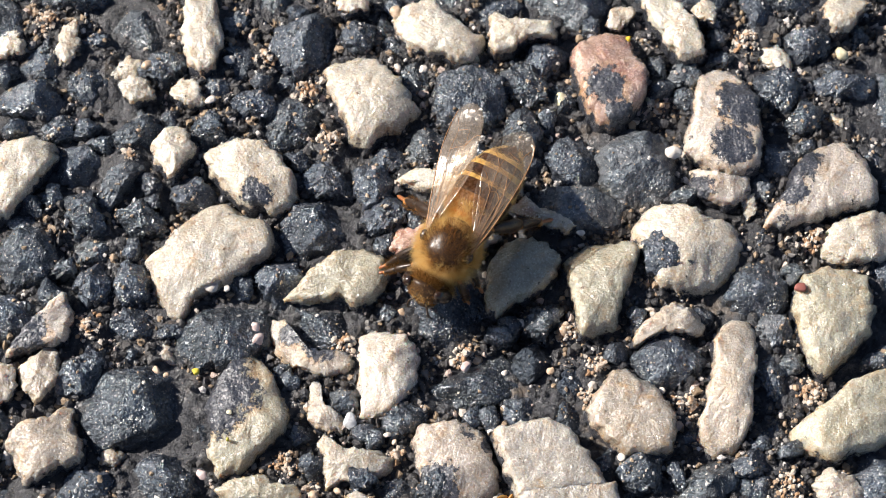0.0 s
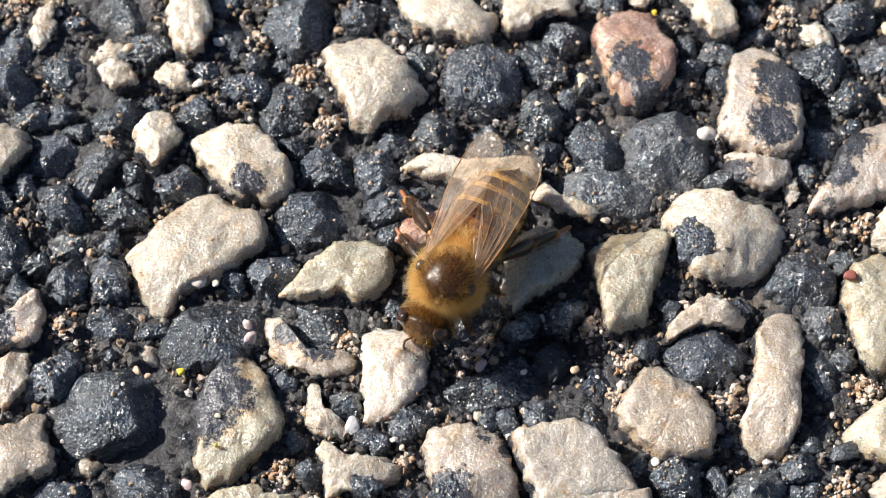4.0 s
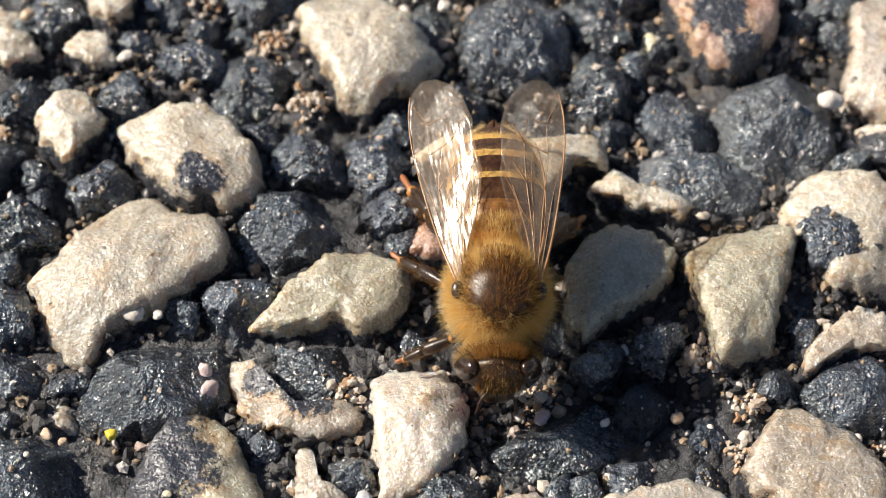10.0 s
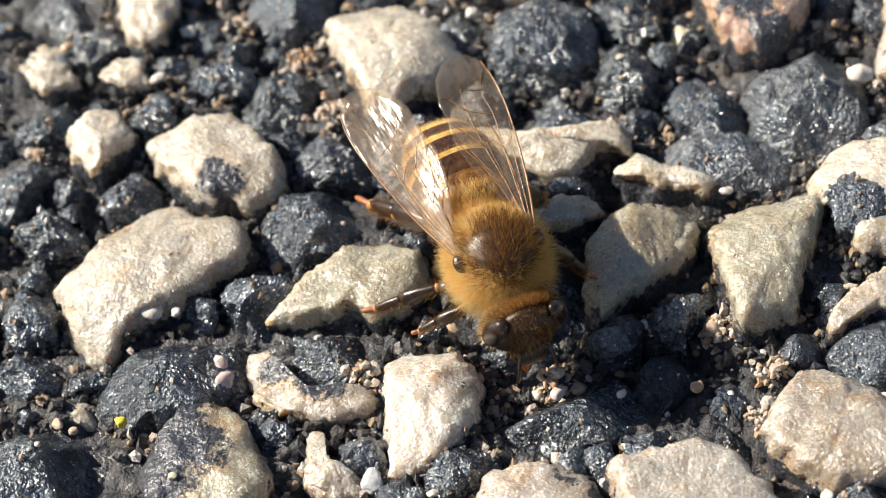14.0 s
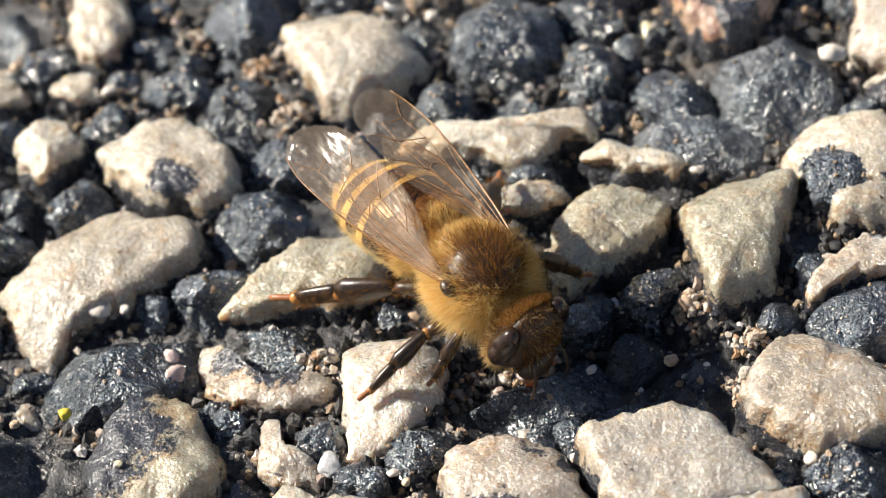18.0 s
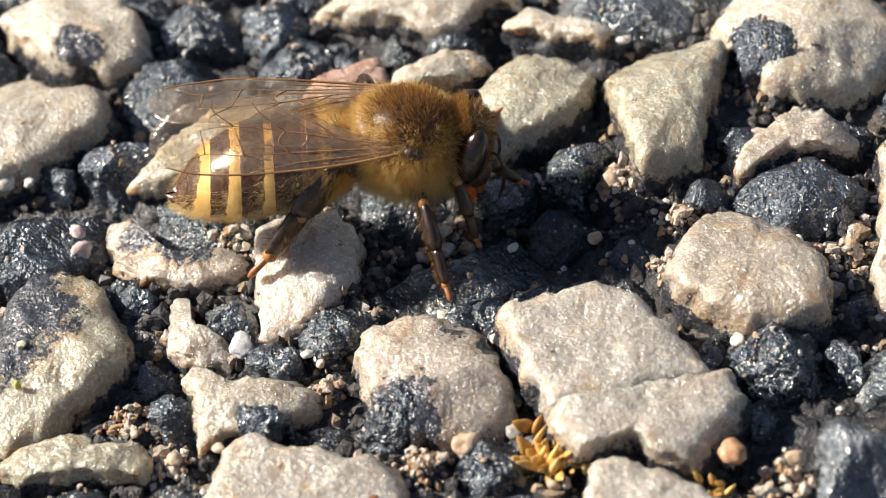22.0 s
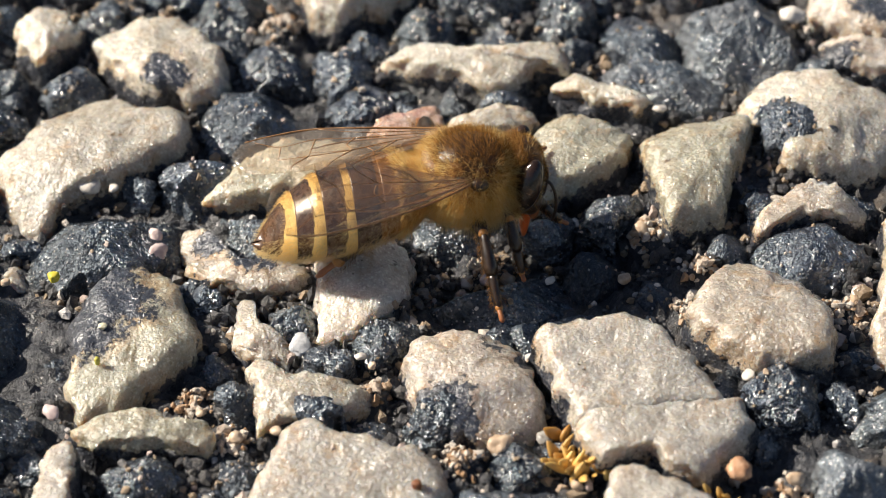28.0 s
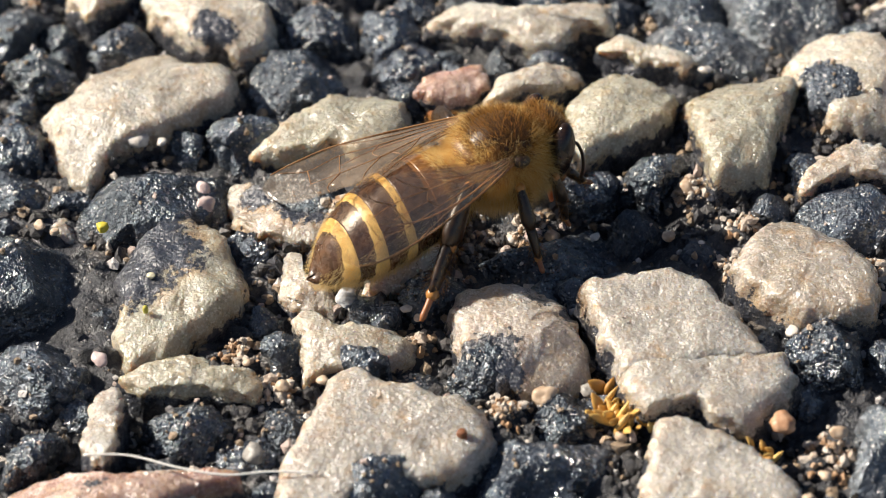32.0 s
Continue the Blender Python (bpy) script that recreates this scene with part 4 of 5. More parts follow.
fur("band_fur", belly_roots(8000, 0.4, 0.93, on_band), BLOND, abdomen, 0.17, (-1.3, 0, 0), 0.0055, 0.25, "short blond band fur")
fur("belly_fur", belly_roots(7500, 0.1, 0.97, lambda u, a: 1 if abs(a) > 1.7 else 0.5 if abs(a) > 1.05 else 0), BLOND, abdomen, 0.34, (-1.0, 0, -0.1), 0.0058, 0.3, "pale belly fringe")
fur("waist_fur", belly_roots(4500, 0.02, 0.2, lambda u, a: 1 if abs(a) < 2.4 else 0), GOLD, abdomen, 0.5, (-0.9, 0, 0.1), 0.006, 0.35, "golden fur at the waist")

# wings
STRETCH = 1.06
FORE = [(0, 0.16), (0.6, 0.34), (2, 0.62), (4, 0.92), (6, 1.1), (7.6, 1.08), (8.6, 0.82), (9.15, 0.25), (9.2, -0.35), (8.8, -1.0), (8.0, -1.55), (6.8, -1.85), (5.4, -1.75), (4.0, -1.25), (2.4, -0.7), (1.0, -0.28), (0, -0.14)]
HIND = [(0, 0.12), (1.0, 0.4), (2.6, 0.7), (4.2, 0.75), (5.6, 0.45), (6.3, -0.05), (6.2, -0.6), (5.4, -1.15), (4.2, -1.35), (3.0, -1.15), (1.8, -0.75), (0.8, -0.35), (0, -0.12)]
FORE_VEINS = [[(0, 0.1), (2, 0.58), (4, 0.88), (6, 1.06), (7.6, 1.04), (8.6, 0.8)], [(0, 0.0), (2, 0.32), (4, 0.6), (5.6, 0.98)], [(0.2, -0.05), (2.2, 0.08), (4.2, 0.22), (5.8, 0.35), (7.2, 0.3), (8.2, 0.75)], [(0.6, -0.12), (2.6, -0.35), (4.4, -0.6), (6.2, -0.75), (7.4, -0.6)], [(2.6, -0.35), (3.2, -0.85), (4.2, -1.25)], [(4.2, 0.22), (4.6, -0.2), (4.4, -0.6)], [(5.8, 0.35), (6.0, -0.2), (6.2, -0.75)], [(4.4, -0.6), (5.2, -1.2), (5.6, -1.7)], [(7.2, 0.3), (7.3, -0.2), (7.4, -0.6)], [(6.2, -0.75), (6.9, -1.3), (7.0, -1.75)]]
HIND_VEINS = [[(0, 0.08), (2, 0.58), (4, 0.7), (5.4, 0.45)], [(0.2, 0), (2.2, 0.1), (4, 0.1), (5.5, 0.2)], [(0.5, -0.1), (2, -0.35), (3.4, -0.75), (4.4, -1.25)], [(3.2, 0.1), (3.0, -0.25), (3.1, -0.65)]]


def sag(s, w):
    return 0.10 * math.sin(s * 1.4 + w) * (s / 9) + 0.05 * w * w - 0.012 * s * s * 0.4 - 0.3 * w * max(0.0, 1 - s / 6)


def wing(name, rim, veins, side, label):
    """A thin, gently rippled membrane with raised veins; it points backwards from its root."""
    count, rings = 64, 9
    p = np.array(rim + [rim[0]], float)
    run = np.concatenate([[0], np.cumsum(np.hypot(*np.diff(p, axis=0).T))])
    at = np.linspace(0, run[-1], count, endpoint=False)
    edge = np.stack([np.interp(at, run, p[:, k]) for k in (0, 1)], 1)
    mid = np.array([edge[:, 0].max() * 0.5, 0.0])
    verts, faces = [], []
    for r in range(rings):
        for e in mid + (edge - mid) * (1 - r / rings):
            verts.append(Vector((-STRETCH * e[0], side * e[1], sag(*e))) * K)
    verts.append(Vector((-STRETCH * mid[0], 0, sag(*mid))) * K)
    for r in range(rings - 1):
        faces += [(r * count + i, r * count + (i + 1) % count, (r + 1) * count + (i + 1) % count, (r + 1) * count + i) for i in range(count)]
    faces += [((rings - 1) * count + i, (rings - 1) * count + (i + 1) % count, rings * count) for i in range(count)]
    ob = part(name, mesh(name, verts, faces, MEMBRANE), bee, label)
    thick = ob.modifiers.new("thickness", "SOLIDIFY")
    thick.thickness = 0.012 * K
    for k, line in enumerate(veins):
        path = smooth_path([(-STRETCH * s, side * w, sag(s, w)) for s, w in line], 5)
        width = 0.06 if k == 0 else 0.028
        solid("vein", [tube(path, [width * (1 - 0.55 * i / len(path)) for i in range(len(path))], 6)], VEIN, ob)
    return ob


WINGS = {}
for s, word in ((1, "left"), (-1, "right")):
    WINGS[s] = (wing("forewing", FORE, FORE_VEINS, s, "clear amber forewing with brown veins"), wing("hindwing", HIND, HIND_VEINS, s, "short clear hindwing with brown veins"))

# legs: femur, shin and foot, bent at the knees
LEGS = {
    "front": ((1.25, 0.75, -1.25), [(0, 0), (1.25, 0.15), (2.15, -0.95), (2.75, -1.75), (3.1, -1.95)], (0.3, 0.27, 0.23, 0.12), 0.85),
    "middle": ((0.05, 0.95, -1.4), [(0, 0), (1.75, 0.35), (3.1, -0.85), (4.1, -1.8), (4.7, -2.1)], (0.36, 0.35, 0.29, 0.14), 0.75),
    "hind": ((-1.05, 0.85, -1.3), [(0, 0), (2.1, 1.0), (4.2, -0.5), (5.9, -1.75), (7.0, -2.3)], (0.36, 0.58, 0.48, 0.17), 0.6),
}
BONES = {}
for which, (hip, line, radii, flat) in LEGS.items():
    for s in (1, -1):
        leg = new(which + "_leg")
        leg.parent = bee
        tagged(leg, "dark hairy " + which + " leg with rusty foot")
        pts = [Vector((r, 0, z)) for r, z in line]
        names, below = ("femur", "shin", "foot", "claw"), []
        for k in range(4):
            a, b, r0 = pts[k], pts[k + 1], radii[k]
            way = b - a
            swell = [a - way * 0.03, a + way * 0.12, a + way * 0.45, a + way * 0.8, b]
            prof = [(0.5, 0.85, 1.0, 0.8, 0.6), (0.55, 0.75, 1.05, 1.25, 0.9), (0.9, 1.0, 0.95, 0.8, 0.6), (0.8, 0.9, 0.8, 0.9, 0.5)][k]
            made = [solid(names[k], [tube(swell, [r0 * f for f in prof], 12, flat if k in (1, 2) else 1.0)], (BACK, LEGS_BROWN, LEGS_BROWN, RUST)[k], leg)]
            if k < 3:
                made.append(solid("joint", [ellipsoid(b, (r0 * 0.62,) * 3, u=10, v=8)], BROWN, leg, "pale rusty joint"))
            roots = []
            for _ in range((420 if which == "hind" else 220) * (k < 3)):
                t, ang = random.random(), random.uniform(0, 2 * math.pi)
                d = Vector((0, math.cos(ang), math.sin(ang)))
                roots.append((a + way * t + d * r0 * 0.85, d, 1))
            if roots:
                made.append(fur("leg_hair", roots, TAWNY, leg, 0.26, tuple(way.normalized() * 0.9), 0.0055, 0.25))
            if k > 0:
                below += made
        BONES[which, s] = (leg, Vector((hip[0], hip[1] * s, hip[2])), pts, below)

# where each foot stands, from time to time, on the road
FEET = {
    ("hind", -1): [(0, -2.0, 3.9, 0.4), (6, -2.4, 3.6, 0.4), (10, -3.0, 4.1, 0.4), (12, -3.9, 2.6, 0.4), (13.5, -4.5, 2.0, 0.4), (14.5, -7.8, 1.6, 0.4), (17, -8.3, -3.0, 0.4), (19, -8.0, -3.1, 0.4), (20, -8.1, -3.3, 0.2), (21, -3.8, -9.5, 0.2), (22, -4.3, -10.0, 0.2), (24.5, -4.2, -9.9, 0.2), (27, -4.4, -9.5, 0.2), (28, -4.1, -9.5, 0.2), (29, -2.4, -14.1, 0.2), (30, -1.4, -14.8, 0.2), (32, -1.3, -14.9, 0.2)],
    ("middle", -1): [(0, -3.1, -1.7, 0.4), (2, -4.0, 0, 0.4), (6, -3.8, 0, 0.4), (10, -3.9, -0.1, 0.4), (10.8, -3.9, -0.1, 0.4), (11.6, -5.4, -4.9, 0.4), (14.5, -5.6, -4.8, 0.4), (16.5, -4, -8.8, 0.4), (19, -4, -8.7, 0.4), (20, -3.5, -9.1, 0.2), (21, 2.8, -12.3, 0.2), (22, 3.5, -12.1, 0.2), (24.5, 3.9, -12.0, 0.2), (28, 3.9, -12.2, 0.2), (30, 3.9, -12.2, 0.2), (32, 3.7, -12.0, 0.2)],
    ("front", -1): [(0, -3.3, -2.1, 0.4), (1, -1.8, -6.7, 0.4), (6, -2.5, -5.8, 0.4), (10, -3.7, -6.5, 0.4), (14.5, -3.6, -6.5, 0.4), (16.5, -0.9, -9.7, 0.4), (18, -0.6, -9.9, 0.4), (19, 1.7, -10.7, 0.4), (22, 4.7, -9.5, 0.2), (24.5, 4.7, -9.8, 0.2), (28, 4.8, -9.8, 0.2), (30, 5.0, -9.5, 0.2), (32, 4.8, -9.1, 0.2)],
    ("hind", 1): [(0, 9.0, 2.5, 0.4), (6, 9.0, 2.7, 0.4), (10, 5.5, 1.4, 0.4), (13, 3.3, 1.3, 0.2), (16.5, 3.4, 1.3, 0.2), (20, -0.4, 2.3, 0.2), (22, 0.0, -0.1, 0.2), (28, -0.1, 0.8, 0.2), (32, -1.6, -1.7, 0.2)],
    ("middle", 1): [(0, 4.2, -3.3, 0.4), (6, 4.0, -3.1, 0.4), (10, 4.3, -1.9, 0.4), (11.6, 5.2, -4.3, 0.4), (17, 5.3, -4.4, 0.4), (19, 5.9, -1.8, 0.2), (22, 6.1, -1.9, 0.2), (28, 6.9, -0.4, 0.2), (32, 4.8, -0.4, 0.2)],
    ("front", 1): [(0, 3.3, -4.1, 0.2), (6, 2.2, -6.7, 0.2), (9, 3.5, -6.3, 0.2), (13, 3.1, -6.0, 0.2), (16.5, 3.5, -8.2, 0.2), (19, 4.8, -6.6, 0.2), (22, 7.0, -6.5, 0.2), (28, 6.8, -6.3, 0.2), (32, 6.1, -6.5, 0.2)],
}


def bee_pose(t):
    rows = np.array(BEE)
    x, y, z, h, p = (np.interp(t, rows[:, 0], rows[:, k]) for k in range(1, 6))
    return pose(x, y, z, 0, -p, h)


def leg_poses(key, foot, t):
    """Turns a leg at its hip and bends its knee so that the claw stands on its foothold."""
    leg, hip, pts, below = BONES[key]
    aim = bee_pose(t).inverted() @ Vector(foot) - hip
    flat, knee, shank = math.hypot(aim.x, aim.y), pts[1], pts[4] - pts[1]
    upper, lower = knee.length, shank.length
    away = max(lower - upper + 0.15, min(upper + lower - 0.05, aim.length))
    rise = math.atan2(aim.z, flat)
    lift = rise + math.acos(max(-1, min(1, (upper**2 + away**2 - lower**2) / (2 * upper * away))))
    tip = Vector((away * math.cos(rise) - upper * math.cos(lift), 0, away * math.sin(rise) - upper * math.sin(lift)))
    turn = lift - math.atan2(knee.z, knee.x)
    bend = math.atan2(tip.z, tip.x) - math.atan2(shank.z, shank.x) - turn
    bent = Matrix.Translation(knee * K) @ pose(0, 0, 0, 0, -math.degrees(bend), 0) @ Matrix.Translation(-knee * K)
    return pose(*(hip * K), 0, -math.degrees(turn), math.degrees(math.atan2(aim.y, aim.x))), bent


def motions():
    walk(bee, [(t, pose(x * K, y * K, z * K, 0, -p, h)) for t, x, y, z, h, p in BEE])
    walk(head, [(t, pose(x * K, 0, z * K, 0, nod, 0)) for t, x, z, nod in HEAD])
    for key, feet in FEET.items():
        steps = [(t, *leg_poses(key, f, t)) for t, *f in feet]
        walk(BONES[key][0], [(t, m) for t, m, _ in steps])
        for piece in BONES[key][3]:
            walk(piece, [(t, m) for t, _, m in steps])
    for s, (fore, hind) in WINGS.items():
        rows = WING_ROWS[s]
        walk(fore, [(t, pose(0.1 * K, 1.65 * s * K, 1.0 * K, roll * -s, lift, -spread * s)) for t, spread, lift, roll in rows])
        walk(hind, [(t, pose(-0.55 * K, 1.52 * s * K, 0.82 * K, roll * -s, lift + 1, (4 - spread) * s)) for t, spread, lift, roll in rows])


# how far the head is pushed ahead and up, and its nod
HEAD = [(0, 0.2, 0, 0), (9, 0.3, 0, 0), (18, 0.1, 0, 0), (21, -0.5, 0.4, 0), (32, -0.5, 0.4, 0)]
# spread, lift and roll of the wings of each side
WING_ROWS = {
    1: [(0, -4, 4, 10), (6, -2, 4, 10), (9, 2, 5, 10), (13, 2, 6, 10), (16.5, 2, 8, 8), (20, 0, 7, 6), (24, 0, 5, 6), (28, 2, 5, 2), (32, 6, 4, 4)],
    -1: [(0, 12.0, 8, 25), (1.2, 7.6, 4, 25), (6, 2.0, 4, 22), (9, 8.0, 5, 20), (13, 11.0, 6, 19), (16.5, 6.6, 7, 20), (20, -1.0, 7, 30), (22, -4.0, 5, 44), (24, -3.0, 4, 48), (27, 6.0, 8, 50), (28, 20.0, 18, 50), (29, 32.0, 25, 48), (30, 29.0, 24, 48), (31, 18.0, 15, 50), (32, 14.0, 12, 48)],
}


# ---- loose pebbles ----
def pebble_stone(name, lo, hi, rough=0.3):
    m = Mat(name, rough, IOR=1.5)
    m.base(m.mix(m.ramp(m.noise(0.4, 4), 0.35, 0.65), lo, hi))
    m.bump(m.noise(0.25, 4), 0.05, 0.9)
    return m.m


PEBBLE = {
    "white": (pebble_stone("white_quartz", (0.50, 0.45, 0.39), (0.72, 0.67, 0.60), 0.22), "small white quartz pebble lying on the asphalt"),
    "pink": (pebble_stone("pink_quartz", (0.50, 0.37, 0.34), (0.68, 0.56, 0.52), 0.2), "small rounded pinkish quartz pebble in a gap"),
    "tan": (pebble_stone("tan_sandstone", (0.40, 0.28, 0.18), (0.64, 0.50, 0.36), 0.4), "small tan sandstone pebble in a gap"),
    "straw": (pebble_stone("straw_quartz", (0.52, 0.46, 0.28), (0.70, 0.65, 0.46), 0.3), "small straw-coloured pebble in a gap"),
    "ochre": (pebble_stone("rusty_sandstone", (0.36, 0.17, 0.08), (0.58, 0.36, 0.22), 0.4), "small rust-coloured pebble beside a grey slab"),
    "flake": (pebble_stone("grey_quartz", (0.34, 0.35, 0.36), (0.60, 0.60, 0.60), 0.2), "thin grey-white stone flake"),
    "grey": (pebble_stone("grey_limestone", (0.22, 0.21, 0.19), (0.40, 0.38, 0.34), 0.4), "small grey pebble in a gap"),
}


def pebble(kind, x, y, z, r):
    mat, label = PEBBLE[kind]
    bm = bmesh.new()
    bmesh.ops.create_icosphere(bm, subdivisions=3, radius=1)
    flat = 0.35 if kind == "flake" else random.uniform(0.6, 0.85)
    long = random.uniform(0.85, 1.2)
    seed = Vector((x, y, z)) * 3
    for v in bm.verts:
        d = v.co.copy()
        k = 1 + 0.35 * noise.noise(d * 1.1 + seed) + 0.12 * noise.noise(d * 3 + seed)
        v.co = Vector((d.x * long, d.y / long, d.z * flat)) * r * k * K
    me = bpy.data.meshes.new("pebble")
    bm.to_mesh(me)
    bm.free()
    me.materials.append(mat)
    me.polygons.foreach_set("use_smooth", [True] * len(me.polygons))
    ob = tagged(new("pebble", me), label, "pebble", group="loose pebbles on the asphalt")
    ob.matrix_basis = pose(x * K, y * K, z * K, random.uniform(-15, 15), random.uniform(-15, 15), random.uniform(0, 180))


pebble("white", -15.9, 11.2, 0.0, 0.35)
pebble("white", -14.8, 14.8, -0.5, 0.38)
pebble("white", 17.6, 8.1, 0.4, 0.53)
pebble("straw", 9.5, 12.7, -1.0, 0.50)
pebble("pink", -11.4, -6.9, -0.9, 0.53)
pebble("pink", -11.6, -6.0, -0.7, 0.40)
pebble("white", -14.8, -3.3, -0.2, 0.48)
pebble("white", -13.7, -3.4, -0.2, 0.24)
pebble("white", 11.0, 1.7, 0.0, 0.26)
pebble("white", 18.8, -3.9, -1.0, 0.52)
pebble("white", 7.8, -4.2, -1.4, 0.28)
pebble("white", 6.7, -4.7, -1.4, 0.28)
pebble("tan", 4.0, -7.4, -2.0, 0.38)
pebble("white", 2.2, -7.7, -2.0, 0.28)
pebble("white", 12.0, -9.3, -1.2, 0.31)
pebble("white", 16.8, -9.6, -0.8, 0.24)
pebble("tan", 12.4, -7.5, -1.2, 0.28)
pebble("white", 5.9, -8.7, -0.8, 0.20)
pebble("white", 2.8, -10.0, -1.0, 0.29)
pebble("white", -0.6, 14.3, 0.0, 0.33)
pebble("white", -2.5, 14.9, -1.0, 0.29)
pebble("flake", -4.6, -12.7, -0.6, 0.51)
pebble("flake", -8.6, -9.0, -1.5, 0.39)
pebble("tan", -1.5, -4.3, -1.5, 0.44)
pebble("straw", -4.9, -6.3, -1.4, 0.28)
pebble("tan", -5.1, -6.8, -1.4, 0.32)
pebble("tan", -20.7, 14.0, -0.4, 0.46)
pebble("straw", 30.0, 16.8, 0.0, 0.46)
pebble("tan", -2.8, 19.1, -0.2, 0.46)
pebble("straw", -12.8, -12.8, 0.6, 0.17)
pebble("tan", -18.0, -10.0, 0.8, 0.27)
pebble("straw", 16.0, 12.7, -1.0, 0.46)
pebble("white", 14.0, -14.6, -0.4, 0.33)
pebble("ochre", 13.2, -20.2, 0.2, 0.50)
pebble("tan", 15.4, -20.5, 0.0, 0.32)
pebble("tan", 14.7, -22.7, 0.0, 0.24)
pebble("pink", 3.2, -8.2, -1.2, 0.37)
pebble("tan", 9.1, -8.4, -1.0, 0.27)
pebble("tan", 3.9, -18.6, -0.2, 0.50)
pebble("tan", -6.8, -18.1, -0.3, 0.30)
pebble("pink", -14.4, -17.1, 0.0, 0.33)
pebble("white", -9.8, -23.8, -0.3, 0.38)
pebble("grey", -7.6, -21.7, -0.4, 0.45)
pebble("tan", 6.9, -20.5, -0.4, 0.25)
pebble("grey", 5.6, -18.0, -0.5, 0.30)
pebble("tan", -5.2, -17.8, -0.3, 0.23)
pebble("white", 7.0, -4.9, -1.0, 0.25)
pebble("white", 7.8, -4.6, -1.0, 0.28)
pebble("tan", 10.0, -5.3, -1.0, 0.43)
pebble("white", 10.5, -8.9, -1.0, 0.17)
pebble("white", -2.0, -13.7, -0.3, 0.21)
pebble("tan", -8.4, -16.6, -0.6, 0.21)
pebble("tan", 14.0, -23.9, 0.0, 0.26)
pebble("tan", -1.5, -14.2, -0.3, 0.19)
pebble("tan", -17.3, -10.3, 0.7, 0.20)
pebble("white", -18.8, -10.9, 0.7, 0.15)


# ---- dry moss, lichen flakes, a hair ----
def amber_plant(name, lo, hi):
    m = Mat(name, 0.45)
    m.base(m.mix(m.geo.outputs["Random Per Island"], lo, hi))
    return m.m


MOSS = amber_plant("dry_amber_moss", (0.36, 0.17, 0.03), (0.74, 0.50, 0.15))


def moss_tuft(x, y, z, radius, blades, label):
    """A dry clump of curled leaves, each a small pointed, folded scale."""
    tuft = tagged(new("moss_tuft"), label, "moss")
    tuft.matrix_basis = pose(x * K, y * K, z * K)
    verts, faces = [], []
    for _ in range(blades):
        a, lean = random.uniform(0, 6.28), random.uniform(0.0, 0.6)
        root = Vector((random.gauss(0, 0.45), random.gauss(0, 0.45), 0)) * radius
        out = Vector((math.cos(a) * lean, math.sin(a) * lean, 1)).normalized()
        side = out.orthogonal().normalized()
        up = side.cross(out)
        ln, w = radius * random.uniform(0.45, 0.9), radius * random.uniform(0.15, 0.24)
        curl = Vector((math.cos(a), math.sin(a), -0.3)) * 0.35 * ln
        b = len(verts)
        for f, k in ((0, 0.4), (0.2, 0.85), (0.45, 1.0), (0.7, 0.8), (0.9, 0.4), (1.0, 0.06)):
            mid = root + out * ln * f + curl * f * f
            verts += [(mid + (side * math.cos(q) + 0.55 * up * math.sin(q)) * w * k) * K for q in np.arange(8) * math.pi / 4]
        for r in range(5):
            faces += [(b + 8 * r + i, b + 8 * r + (i + 1) % 8, b + 8 * r + 8 + (i + 1) % 8, b + 8 * r + 8 + i) for i in range(8)]
        faces.append(tuple(b + 40 + i for i in range(8)))
    part("leaves", mesh("leaves", verts, faces, MOSS), tuft, "plump curled amber leaves")


moss_tuft(6.8, -19.3, -0.7, 1.3, 44, "dry curled amber moss tuft between stones")
moss_tuft(8.1, -19.7, -0.6, 0.9, 10, "small dry amber moss tuft beside a slab")
moss_tuft(12.5, -21.4, -0.7, 0.85, 12, "small dry amber moss tuft beside a slab")


def flake(x, y, z, r, colour, label, category):
    m = Mat(category + "_flake", 0.6)
    m.base(m.mix(m.noise(0.15, 3), colour, tuple(0.6 * v for v in colour)))
    rim = outline([(r * random.uniform(0.6, 1.3) * math.cos(a), r * random.uniform(0.5, 1.0) * math.sin(a)) for a in np.arange(0, 6.2, 0.9)], 24, 0.1 * r, x)
    verts = [((p * s)[0] * K, (p * s)[1] * K, h * K) for s, h in ((1, -0.3), (1, -0.04), (0.8, 0.02), (0.4, 0.03)) for p in rim] + [(0, 0, 0.05 * K)]
    faces = [(k * 24 + i, k * 24 + (i + 1) % 24, (k + 1) * 24 + (i + 1) % 24, (k + 1) * 24 + i) for k in range(3) for i in range(24)]
    faces += [(72 + i, 72 + (i + 1) % 24, 96) for i in range(24)]
    ob = tagged(new(category + "_flake", mesh("flake", verts, faces, m.m)), label, category)
    ob.matrix_basis = pose(x * K, y * K, z * K)


flake(-15.3, -10.0, 0.85, 0.3, (0.70, 0.58, 0.05), "bright yellow lichen flake on a dark stone", "lichen")
flake(-12.8, -14.7, 0.65, 0.15, (0.60, 0.54, 0.08), "tiny yellow lichen flake on an olive stone", "lichen")
flake(14.2, 16.3, 2.2, 0.22, (0.75, 0.52, 0.03), "tiny orange lichen flake on a red stone", "lichen")
flake(26.4, -2.2, 0.95, 0.45, (0.30, 0.10, 0.08), "red mineral stain on a pale stone", "mineral")
flake(0.7, -21.5, 0.9, 0.24, (0.22, 0.08, 0.03), "rusty mineral spot on a pale slab", "mineral")
hair = smooth_path([(-14.0, -23.0, 0.9), (-12.2, -23.0, 0.9), (-10.1, -23.6, 0.9), (-8.3, -23.9, 0.9), (-6.6, -23.7, 0.9), (-4.8, -23.7, 0.9)], 8)
m = Mat("white_fibre", 0.3)
